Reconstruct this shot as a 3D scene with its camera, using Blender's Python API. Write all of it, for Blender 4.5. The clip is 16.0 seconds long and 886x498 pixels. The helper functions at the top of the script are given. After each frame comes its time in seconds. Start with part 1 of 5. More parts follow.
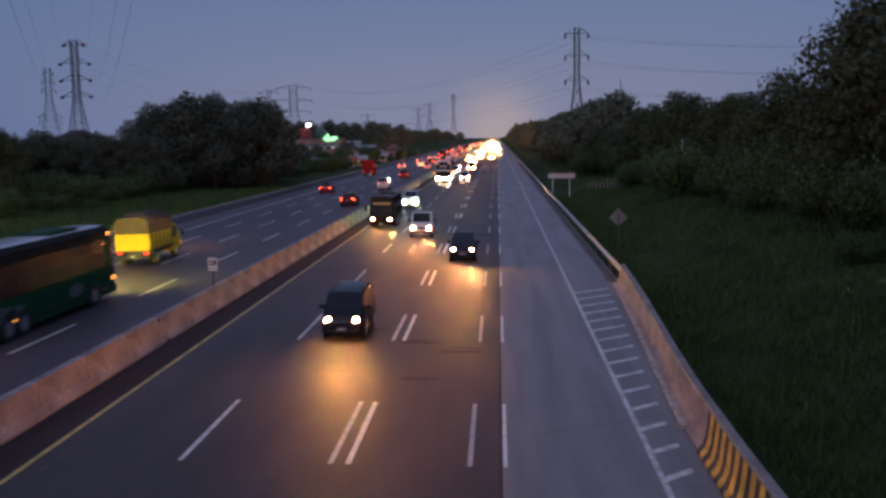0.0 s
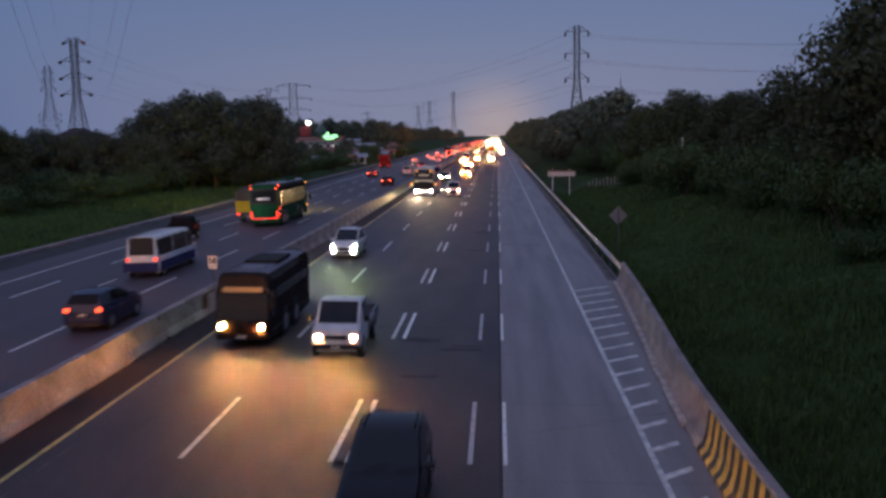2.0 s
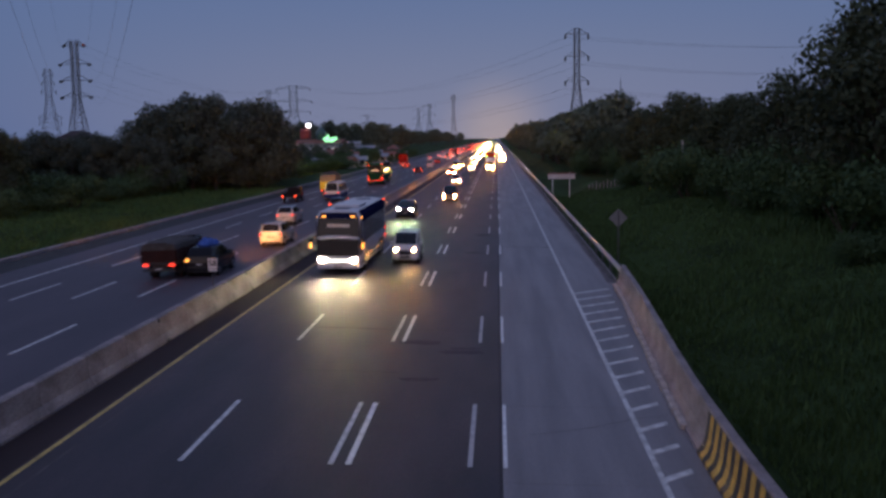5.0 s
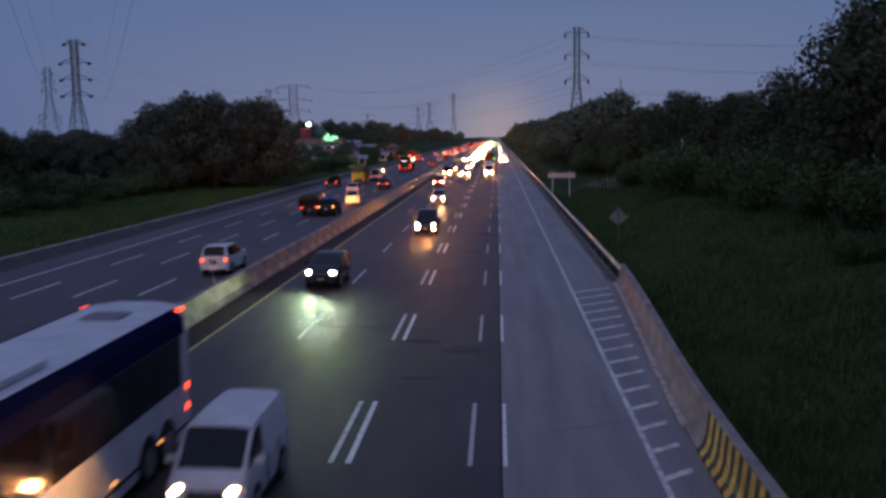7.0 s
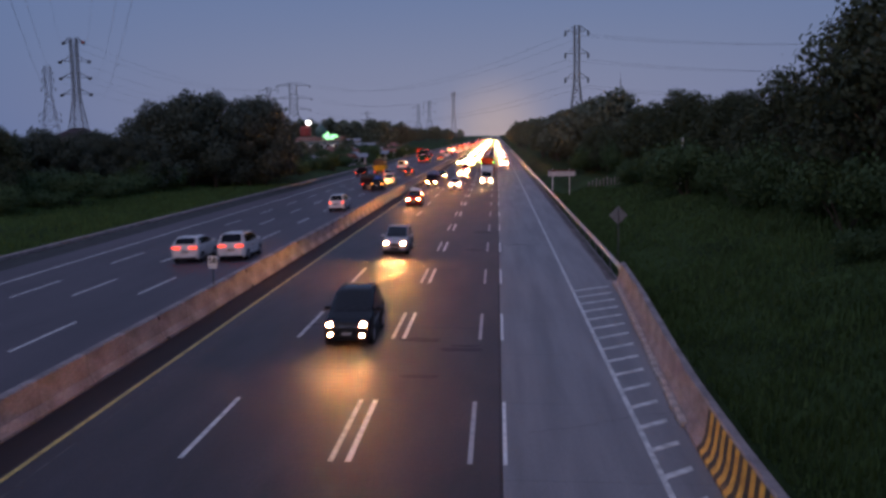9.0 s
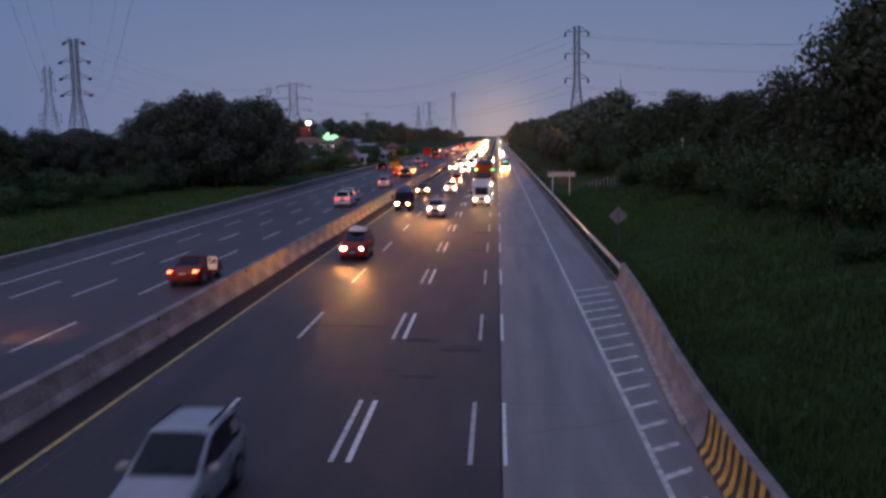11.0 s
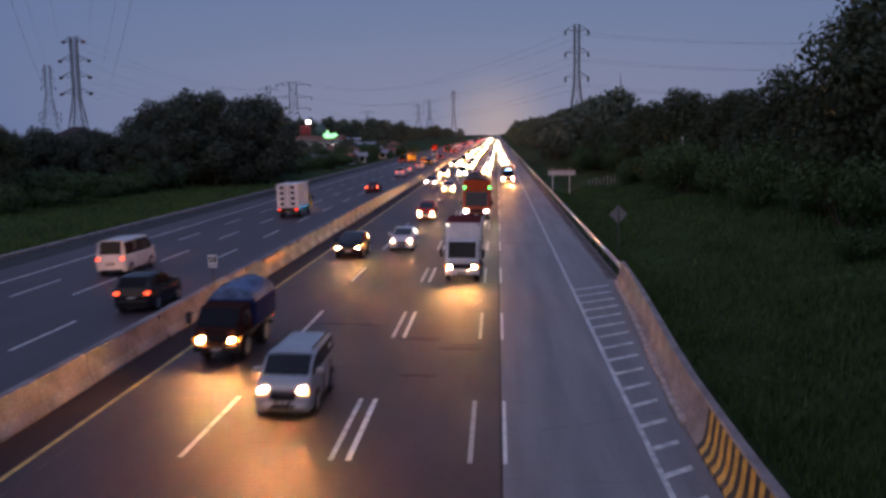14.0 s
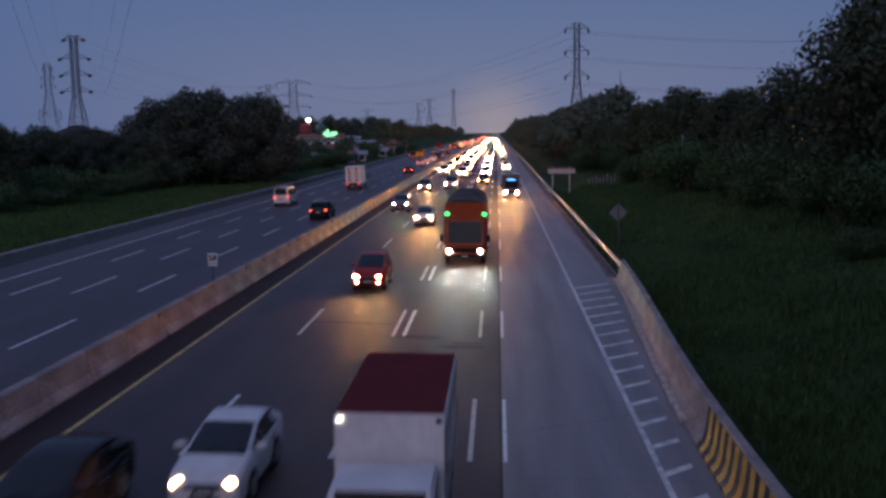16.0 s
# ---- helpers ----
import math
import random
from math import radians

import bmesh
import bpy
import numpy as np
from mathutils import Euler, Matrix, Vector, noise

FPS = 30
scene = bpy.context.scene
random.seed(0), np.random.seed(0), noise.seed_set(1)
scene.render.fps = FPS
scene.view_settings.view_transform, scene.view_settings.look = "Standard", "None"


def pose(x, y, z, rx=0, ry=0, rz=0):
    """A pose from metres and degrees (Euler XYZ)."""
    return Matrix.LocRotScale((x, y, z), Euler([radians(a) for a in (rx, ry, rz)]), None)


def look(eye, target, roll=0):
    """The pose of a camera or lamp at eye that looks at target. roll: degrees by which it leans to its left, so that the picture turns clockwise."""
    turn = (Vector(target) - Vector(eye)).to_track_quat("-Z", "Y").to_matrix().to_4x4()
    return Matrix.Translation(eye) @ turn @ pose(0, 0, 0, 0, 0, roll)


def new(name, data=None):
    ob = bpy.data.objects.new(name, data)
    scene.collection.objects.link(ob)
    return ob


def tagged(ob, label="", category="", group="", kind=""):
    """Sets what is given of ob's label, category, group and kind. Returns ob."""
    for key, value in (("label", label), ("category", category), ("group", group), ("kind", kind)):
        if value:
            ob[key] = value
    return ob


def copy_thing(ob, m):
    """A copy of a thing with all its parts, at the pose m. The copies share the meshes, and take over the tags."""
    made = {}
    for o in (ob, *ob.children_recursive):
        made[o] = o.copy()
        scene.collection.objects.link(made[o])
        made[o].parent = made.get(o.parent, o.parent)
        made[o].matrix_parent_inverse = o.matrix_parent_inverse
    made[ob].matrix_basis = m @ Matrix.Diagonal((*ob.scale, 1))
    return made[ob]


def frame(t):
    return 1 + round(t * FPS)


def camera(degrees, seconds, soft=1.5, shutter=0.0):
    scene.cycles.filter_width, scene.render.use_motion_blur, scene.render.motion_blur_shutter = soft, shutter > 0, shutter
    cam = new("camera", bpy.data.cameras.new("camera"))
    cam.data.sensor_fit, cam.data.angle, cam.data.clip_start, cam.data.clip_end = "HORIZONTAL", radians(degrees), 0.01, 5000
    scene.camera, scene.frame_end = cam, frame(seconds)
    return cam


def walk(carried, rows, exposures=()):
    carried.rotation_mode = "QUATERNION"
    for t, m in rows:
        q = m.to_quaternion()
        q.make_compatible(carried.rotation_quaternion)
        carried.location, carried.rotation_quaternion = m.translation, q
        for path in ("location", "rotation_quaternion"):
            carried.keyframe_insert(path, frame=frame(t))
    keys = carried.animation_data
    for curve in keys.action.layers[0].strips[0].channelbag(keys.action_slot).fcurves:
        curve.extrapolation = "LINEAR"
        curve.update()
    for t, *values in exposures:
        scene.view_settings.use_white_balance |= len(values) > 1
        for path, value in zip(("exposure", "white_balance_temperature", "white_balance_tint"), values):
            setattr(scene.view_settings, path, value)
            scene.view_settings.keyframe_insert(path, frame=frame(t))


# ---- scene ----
cam = camera(50.16, 16.0, soft=3.0, shutter=0.6)
EYE = (0.0, 0.0, 7.25)


def aim(pitch):
    return pose(*EYE, 90 + pitch, 0, 3.36) @ pose(0, 0, 0, 0, 0, -1.0)


TILT = [(0, -6.735), (0.5, -6.819), (1, -6.863), (1.5, -6.853), (2, -6.853), (2.5, -6.819), (3, -6.815), (3.5, -6.667), (4, -6.651),
        (5, -6.70), (6.5, -6.752), (7, -6.769), (7.5, -6.752), (8, -6.745), (8.5, -6.829), (9, -6.863), (10, -6.85), (11.5, -6.829),
        (12, -6.87), (12.5, -6.87), (13, -6.853), (13.5, -6.87), (14, -6.92), (14.5, -6.92), (15, -6.92), (15.5, -6.927), (16, -7.021)]
walk(cam, [(t, aim(p)) for t, p in TILT], exposures=[(0, 0.09, 6550, 10), (3, 0.09, 6500, 10), (4.2, 0.04, 6450, 10), (6.3, -0.16, 6050, 10), (7, -0.11, 6100, 10), (7.5, -0.01, 6300, 10), (8.5, 0.12, 6500, 10), (9.2, 0.14, 6550, 10), (11.5, 0.17, 6550, 10), (13.5, 0.19, 6600, 10), (14, 0.15, 6600, 10), (14.5, -0.03, 6500, 10), (15.5, -0.11, 6150, 10), (16, -0.21, 5950, 10)])

# ---- world: dusk sky, the sun already under the haze behind the viewer ----
world = bpy.data.worlds.new("dusk")
scene.world = world
world.use_nodes = True
wn, wl = world.node_tree.nodes, world.node_tree.links
wn.clear()
sky = wn.new("ShaderNodeTexSky")
sky.sky_type, sky.sun_disc = "NISHITA", False
sky.sun_elevation, sky.sun_rotation = radians(3.0), radians(200)
sky.air_density, sky.dust_density, sky.ozone_density = 1.2, 2.0, 2.5


def sky_node(kind, **values):
    n = wn.new("ShaderNode" + kind)
    for k, v in values.items():
        if k == "op":
            n.operation = v
        else:
            n.inputs[int(k[1:])].default_value = v
    return n


def sky_mix(fac, a, b):
    n = wn.new("ShaderNodeMix")
    n.data_type = "RGBA"
    for i, v in ((0, fac), (6, a), (7, b)):
        if hasattr(v, "is_linked"):
            wl.new(v, n.inputs[i])
        else:
            n.inputs[i].default_value = v
    return n.outputs[2]


# overcast: bright overhead, darker low down, a dull pink glow on the horizon ahead
heading = wn.new("ShaderNodeTexCoord")
axes = wn.new("ShaderNodeSeparateXYZ")
wl.new(heading.outputs["Generated"], axes.inputs[0])
climb = sky_node("MapRange", i1=0.10, i2=0.75)
lowest = sky_node("MapRange", i1=0.20, i2=-0.02)
climb.interpolation_type = lowest.interpolation_type = "SMOOTHSTEP"
wl.new(axes.outputs[2], climb.inputs[0])
wl.new(axes.outputs[2], lowest.inputs[0])
ahead = sky_node("VectorMath", op="DOT_PRODUCT", i1=(-0.03, 1.0, 0.0))
wl.new(heading.outputs["Generated"], ahead.inputs[0])
toward_glow = sky_node("MapRange", i1=0.88, i2=1.0, i3=0.1)
wl.new(ahead.outputs["Value"], toward_glow.inputs[0])
glow_amount = sky_node("Math", op="MULTIPLY")
wl.new(lowest.outputs[0], glow_amount.inputs[0])
wl.new(toward_glow.outputs[0], glow_amount.inputs[1])
cloud = sky_mix(climb.outputs[0], (1.2, 1.74, 3.5, 1), (1.85, 2.34, 4.5, 1))
cloud = sky_mix(glow_amount.outputs[0], cloud, (2.4, 2.6, 3.9, 1))
# the light of the packed carriageway and the town, low over the end of the road
dome = sky_node("VectorMath", op="DOT_PRODUCT", i1=(0.0, 1.0, 0.0))
wl.new(heading.outputs["Generated"], dome.inputs[0])
dome_near = sky_node("MapRange", i1=0.9965, i2=1.0)
wl.new(dome.outputs["Value"], dome_near.inputs[0])
dome_power = sky_node("Math", op="POWER", i1=3.0)
wl.new(dome_near.outputs[0], dome_power.inputs[0])
cloud = sky_mix(dome_power.outputs[0], cloud, (4.3, 3.6, 3.9, 1))
back = wn.new("ShaderNodeBackground")
back.inputs[1].default_value = 0.10
wout = wn.new("ShaderNodeOutputWorld")
wl.new(sky_mix(0.85, sky.outputs[0], cloud), back.inputs[0])
wl.new(back.outputs[0], wout.inputs[0])
sun = new("sun", bpy.data.lights.new("sun", "SUN"))
sun.data.energy, sun.data.angle, sun.data.color = 0.42, radians(60), (1.0, 0.70, 0.60)
sun.matrix_world = look((0, 0, 60), (30, 100, 0))


# ---- materials ----
def mat(name, color, rough=0.6, metal=0.0, var=0.25, scale=3.0, bump=0.0, fine=60.0, spec=0.5, coat=0.0, stretch=(1, 1, 1), ramp=(0.35, 0.7), coat_rough=0.05):
    """A surface with blotches and grain round one base colour."""
    m = bpy.data.materials.new(name)
    m.use_nodes = True
    n, l = m.node_tree.nodes, m.node_tree.links
    b = n["Principled BSDF"]
    b.inputs["Roughness"].default_value, b.inputs["Metallic"].default_value = rough, metal
    b.inputs["Specular IOR Level"].default_value, b.inputs["Coat Weight"].default_value = spec, coat
    b.inputs["Coat Roughness"].default_value = coat_rough
    co, mp = n.new("ShaderNodeTexCoord"), n.new("ShaderNodeMapping")
    mp.inputs["Scale"].default_value = stretch
    l.new(co.outputs["Object"], mp.inputs[0])
    big, small = n.new("ShaderNodeTexNoise"), n.new("ShaderNodeTexNoise")
    big.inputs["Scale"].default_value, small.inputs["Scale"].default_value = scale, fine
    big.inputs["Detail"].default_value, small.inputs["Detail"].default_value = 6, 3
    r = n.new("ShaderNodeMapRange")
    r.inputs[1].default_value, r.inputs[2].default_value = ramp
    r.inputs[3].default_value, r.inputs[4].default_value = 1 - var, 1 + var
    g = n.new("ShaderNodeMapRange")
    g.inputs[1].default_value, g.inputs[2].default_value = 0.3, 0.7
    g.inputs[3].default_value, g.inputs[4].default_value = 1 - var * 0.6, 1 + var * 0.6
    mul = n.new("ShaderNodeMath")
    mul.operation = "MULTIPLY"
    mixc = n.new("ShaderNodeVectorMath")
    mixc.operation = "SCALE"
    mixc.inputs[0].default_value = color
    for q in (big, small):
        l.new(mp.outputs[0], q.inputs[0])
    l.new(big.outputs[0], r.inputs[0])
    l.new(small.outputs[0], g.inputs[0])
    l.new(r.outputs[0], mul.inputs[0])
    l.new(g.outputs[0], mul.inputs[1])
    l.new(mul.outputs[0], mixc.inputs["Scale"])
    l.new(mixc.outputs[0], b.inputs["Base Color"])
    if bump:
        bp = n.new("ShaderNodeBump")
        bp.inputs["Strength"].default_value, bp.inputs["Distance"].default_value = bump, 0.02
        l.new(small.outputs[0], bp.inputs["Height"])
        l.new(bp.outputs[0], b.inputs["Normal"])
    return m


def glow(name, color, strength):
    m = bpy.data.materials.new(name)
    m.use_nodes = True
    b = m.node_tree.nodes["Principled BSDF"]
    b.inputs["Base Color"].default_value = (*[c * 0.3 for c in color], 1)
    b.inputs["Emission Color"].default_value, b.inputs["Emission Strength"].default_value = (*color, 1), strength
    return m


def leafy(name, color, var=0.2, spec=0.2):
    """Foliage: each leaf or clump a shade of its own, a little light through it."""
    m = bpy.data.materials.new(name)
    m.use_nodes = True
    n, l = m.node_tree.nodes, m.node_tree.links
    b = n["Principled BSDF"]
    b.inputs["Roughness"].default_value, b.inputs["Specular IOR Level"].default_value = 0.7, spec
    geo, co, big = n.new("ShaderNodeNewGeometry"), n.new("ShaderNodeTexCoord"), n.new("ShaderNodeTexNoise")
    big.inputs["Scale"].default_value = 0.4
    l.new(co.outputs["Object"], big.inputs[0])
    add = n.new("ShaderNodeMath")
    add.operation = "ADD"
    l.new(geo.outputs["Random Per Island"], add.inputs[0])
    l.new(big.outputs[0], add.inputs[1])
    r = n.new("ShaderNodeMapRange")
    r.inputs[1].default_value, r.inputs[2].default_value = 0.2, 1.5
    r.inputs[3].default_value, r.inputs[4].default_value = 1 - var, 1 + var
    l.new(add.outputs[0], r.inputs[0])
    s = n.new("ShaderNodeVectorMath")
    s.operation = "SCALE"
    s.inputs[0].default_value = color
    l.new(r.outputs[0], s.inputs["Scale"])
    l.new(s.outputs[0], b.inputs["Base Color"])
    return m


ASPHALT = mat("asphalt", (0.036, 0.022, 0.025), 0.7, var=0.42, scale=0.8, bump=0.35, fine=24, spec=0.3, stretch=(1, 0.2, 1), coat=0.46, coat_rough=0.52)
ASPHALT_OLD = mat("asphalt_old", (0.066, 0.050, 0.060), 0.6, var=0.24, scale=0.3, bump=0.25, fine=90, stretch=(1, 0.2, 1))
PATCH = mat("asphalt_patch", (0.029, 0.021, 0.026), 0.7, var=0.3, scale=1.5, bump=0.3, fine=70)
CONCRETE = mat("pavement_concrete", (0.216, 0.198, 0.202), 0.5, var=0.22, scale=0.9, bump=0.12, fine=45, stretch=(1.6, 0.10, 1))
BARRIER = mat("barrier_concrete", (0.275, 0.235, 0.23), 0.75, var=0.3, scale=1.6, bump=0.25, fine=14, stretch=(1, 0.5, 1))
PAINT_W = mat("road_paint_white", (0.72, 0.72, 0.70), 0.5, var=0.25, scale=2.5, bump=0.1, fine=30, ramp=(0.25, 0.6))
PAINT_OLD = mat("road_paint_worn", (0.52, 0.52, 0.51), 0.6, var=0.4, scale=2.5, fine=30, ramp=(0.25, 0.6))
PAINT_Y = mat("road_paint_yellow", (0.50, 0.36, 0.09), 0.5, var=0.4, scale=2, fine=30, ramp=(0.25, 0.6))
STRIPE_Y = mat("barrier_yellow", (0.62, 0.36, 0.05), 0.6, var=0.3, scale=3, fine=40)
STRIPE_K = mat("barrier_black", (0.02, 0.018, 0.016), 0.6, var=0.3, scale=3, fine=40)
GRASS = mat("grass_ground", (0.038, 0.064, 0.022), 0.9, spec=0.05, var=0.5, scale=0.25, bump=0.5, fine=8)
BLADE = leafy("grass_blades", (0.047, 0.092, 0.029), 0.5, 0.3)
BLADE_L = leafy("verge_blades", (0.062, 0.112, 0.034), 0.4)
LEAF = leafy("leaves", (0.044, 0.060, 0.032))
# LEAF lightened and greyed: haze at middle distance is put into the colour
LEAF_HAZE = leafy("hazed_leaves", (0.056, 0.074, 0.056), 0.14)
LEAF_B = leafy("bush_leaves", (0.050, 0.090, 0.036))
# paler still for trees beyond 175 m, distance haze painted into the leaves
LEAF_FAR_HAZE = leafy("far_hazed_leaves", (0.088, 0.110, 0.074), 0.2, 0.3)
BARK = mat("bark", (0.07, 0.055, 0.04), 0.9, var=0.4, scale=6, bump=0.5, fine=30)
STEEL = mat("galvanised_steel", (0.12, 0.125, 0.14), 0.5, 0.6, var=0.15, scale=2)
DARK_STEEL = mat("dark_steel", (0.05, 0.05, 0.055), 0.6, 0.4, var=0.2, scale=4)
TYRE = mat("tyre_rubber", (0.016, 0.016, 0.017), 0.8, var=0.2, scale=9)
RIM = mat("wheel_rim", (0.35, 0.35, 0.37), 0.35, 0.8, var=0.15, scale=9)
GLASS = mat("tinted_glass", (0.012, 0.012, 0.014), 0.07, var=0.1, scale=1, spec=0.4)
GLASS_D = mat("dusty_glass", (0.008, 0.008, 0.011), 0.10, var=0.2, scale=1, spec=0.2)
TRIM = mat("black_plastic", (0.018, 0.018, 0.02), 0.55, var=0.2, scale=10, spec=0.15)
CHROME = mat("chrome", (0.6, 0.6, 0.62), 0.2, 1.0, var=0.08, scale=6)
PLATE = mat("plate_dark", (0.04, 0.04, 0.04), 0.5, var=0.1, scale=9)
BARS = mat("plate_marks", (0.6, 0.6, 0.6), 0.5, var=0.1, scale=9)
SIGN_W = mat("sign_white", (0.82, 0.80, 0.80), 0.45, var=0.12, scale=8)
SIGN_K = mat("sign_black", (0.02, 0.02, 0.02), 0.5, var=0.1, scale=8)
TANK = mat("tank_red", (0.35, 0.06, 0.05), 0.5, var=0.15, scale=1)
WALL_W = mat("house_plaster", (0.55, 0.56, 0.55), 0.8, var=0.15, scale=0.6, fine=10)
ROOF_T = mat("roof_tile", (0.22, 0.09, 0.06), 0.8, var=0.3, scale=1.2, fine=8)
ROOF_G = mat("roof_metal", (0.3, 0.31, 0.33), 0.5, 0.3, var=0.2, scale=1)
DOME = mat("dome_green", (0.05, 0.11, 0.10), 0.4, var=0.2, scale=1)
WOOD = mat("truck_planks", (0.30, 0.20, 0.10), 0.8, var=0.3, scale=3, stretch=(6, 1, 6))
LAMP_WARM = glow("halogen", (1.0, 0.34, 0.09), 18000.0)
HALO_DIM = glow("halogen_dim", (1.0, 0.34, 0.09), 9000.0)
HALO_LOW = glow("halogen_low", (1.0, 0.37, 0.11), 4200.0)
LED_HIGH = glow("led_high_beam", (0.86, 1.0, 0.58), 8000.0)
LED_TRUCK = glow("led_truck", (0.95, 1.0, 0.9), 3500.0)
LAMP_COOL = glow("led_white", (0.92, 1.0, 0.66), 9000.0)
FAR_WARM = glow("halogen_far", (1.0, 0.40, 0.12), 16000.0)
FAR_COOL = glow("led_far", (1.0, 0.75, 0.45), 4000.0)
BRAKE_WIDE = glow("brake_wide", (1.0, 0.045, 0.012), 3.5)
WHITE_L = glow("marker_white", (1.0, 0.85, 0.7), 5.0)
TAIL = glow("tail_red", (1.0, 0.05, 0.025), 2.2)
BRAKE = glow("brake_red", (1.0, 0.075, 0.025), 4.0)
AMBER = glow("marker_amber", (1.0, 0.36, 0.06), 3.0)
AMBER_DIM = glow("turn_amber", (1.0, 0.33, 0.05), 1.2)
GREEN_L = glow("marker_green", (0.05, 1.0, 0.15), 5.0)
BLUE_L = glow("marker_blue", (0.12, 0.5, 1.0), 4.0)
DESTINATION = glow("destination_board", (1.0, 0.8, 0.75), 0.10)
ROUTE = glow("route_board", (1.0, 0.6, 0.25), 0.07)
BRAKE_HI = glow("brake_bright", (1.0, 0.08, 0.03), 16.0)
NEON = glow("neon_green", (0.35, 1.0, 0.45), 2.4)
FLOOD = glow("flood_lamp", (1.0, 0.95, 0.9), 9.0)
YARD = glow("yard_lamp", (1.0, 0.9, 0.8), 1.2)
PAINTS = {}


def paint(name, color, rough=0.3, coat=0.6, metal=0.0):
    if name not in PAINTS:
        PAINTS[name] = mat("paint_" + name, color, max(rough, 0.45), metal, var=0.1, scale=1.5, fine=20, coat=coat, spec=0.0, coat_rough=0.03)
    return PAINTS[name]


# ---- mesh helpers ----
def part(name, bm, material, parent=None, label="", smooth=False):
    me = bpy.data.meshes.new(name)
    bmesh.ops.recalc_face_normals(bm, faces=bm.faces)
    bm.to_mesh(me)
    bm.free()
    me.materials.append(material)
    if smooth:
        for p in me.polygons:
            p.use_smooth = True
        me.set_sharp_from_angle(angle=radians(32))
    ob = new(name, me)
    if parent:
        ob.parent = parent
    return tagged(ob, label) if label else ob


def raw(name, verts, faces, material, parent=None):
    me = bpy.data.meshes.new(name)
    me.from_pydata(verts, [], faces)
    me.materials.append(material)
    ob = new(name, me)
    if parent:
        ob.parent = parent
    return ob


def thing(name, label, category, group="", kind=""):
    return tagged(new(name), label, category, group, kind)


def box(x0, x1, y0, y1, z0, z1, bevel=0.0, bm=None, seg=1):
    own = bmesh.new()
    v = [own.verts.new((x, y, z)) for x in (x0, x1) for y in (y0, y1) for z in (z0, z1)]
    for f in ((0, 1, 3, 2), (4, 6, 7, 5), (0, 4, 5, 1), (2, 3, 7, 6), (0, 2, 6, 4), (1, 5, 7, 3)):
        own.faces.new([v[i] for i in f])
    if bevel:
        bmesh.ops.bevel(own, geom=own.edges[:], offset=bevel, segments=seg, affect="EDGES", profile=0.6)
    if bm is None:
        return own
    me = bpy.data.meshes.new("tmp")
    own.to_mesh(me)
    own.free()
    bm.from_mesh(me)
    bpy.data.meshes.remove(me)
    return bm


def loft(sections, caps=True, bm=None):
    """Closed rings of equal length joined one to the next."""
    bm = bm or bmesh.new()
    rings = [[bm.verts.new(p) for p in s] for s in sections]
    n = len(rings[0])
    for a, b in zip(rings, rings[1:]):
        for i in range(n):
            bm.faces.new((a[i], a[(i + 1) % n], b[(i + 1) % n], b[i]))
    if caps:
        bm.faces.new(rings[0])
        bm.faces.new(rings[-1][::-1])
    return bm


def beam(bm, a, b, ra, rb=None, n=5):
    """A tapered bar from a to b."""
    a, b, rb = Vector(a), Vector(b), ra if rb is None else rb
    d = (b - a).normalized()
    u = d.orthogonal().normalized()
    v = d.cross(u)
    ring = lambda c, r: [c + (u * math.cos(2 * math.pi * i / n) + v * math.sin(2 * math.pi * i / n)) * r for i in range(n)]
    return loft([ring(a, ra), ring(b, rb)], bm=bm)


def disc_x(x0, x1, r, n=18, r2=None, bm=None):
    """A drum along x, chamfered."""
    r2 = r2 or r * 0.93
    ring = lambda x, q: [(x, q * math.cos(2 * math.pi * i / n), q * math.sin(2 * math.pi * i / n)) for i in range(n)]
    e = (x1 - x0) * 0.15
    return loft([ring(x0, r2), ring(x0 + e, r), ring(x1 - e, r), ring(x1, r2)], bm=bm)


def pane(name, quad, parent, inset=0.1, proud=0.012, material=None):
    """A thin plate laid a little proud on a quad."""
    q = [Vector(p) for p in quad]
    c = sum(q, Vector()) / len(q)
    nrm = (q[1] - q[0]).cross(q[-1] - q[0])
    if nrm.length < 1e-6:
        nrm = (q[2] - q[1]).cross(q[0] - q[1])
    nrm.normalize()
    if nrm.dot(c - Vector((0, c.y * 0.9, 0.9))) < 0:
        nrm = -nrm
    mid = [p + (c - p) * inset for p in q]
    return part(name, loft([[p - nrm * 0.01 for p in mid], [p + nrm * proud for p in mid]]), material or GLASS, parent)


MEDIAN = -12.45


def zroad(x):
    """Both carriageways fall two per cent away from the median."""
    return -0.02 * abs(x - MEDIAN)


# line of the shoulder barrier, which bends in towards the bridge
PATH = [(-30, 4.98), (5, 4.98), (19, 5.0), (22, 5.06), (25, 5.13), (29, 5.32), (34, 5.60), (40, 5.93), (48.6, 6.28)]


def path_x(y):
    for (a, xa), (b, xb) in zip(PATH, PATH[1:]):
        if y <= b:
            return xa + (xb - xa) * (y - a) / (b - a)
    return PATH[-1][1]


# ---- ground ----
def zground(x, y):
    if x < -32.0:
        z = -0.42 + 1.1 * min(1, (-32.0 - x) / 22) ** 1.3
        return z + 0.15 * noise.noise((x * 0.08, y * 0.08, 0))
    edge = path_x(y) + 0.22 if y < 48.6 else 6.6
    if x > edge:
        u = x - edge
        z = -0.5 - 0.7 * math.sin(min(1, u / 5) * math.pi) if u < 5 else -0.5 + 3.6 * min(1, (u - 5) / 14) ** 1.1
        return z + 0.12 * min(1, u) * noise.noise((x * 0.2, y * 0.2, 3)) + 0.5 * min(1, max(0, u - 4) / 4) * noise.noise((x * 0.16, y * 0.11, 5))
    return -1.2


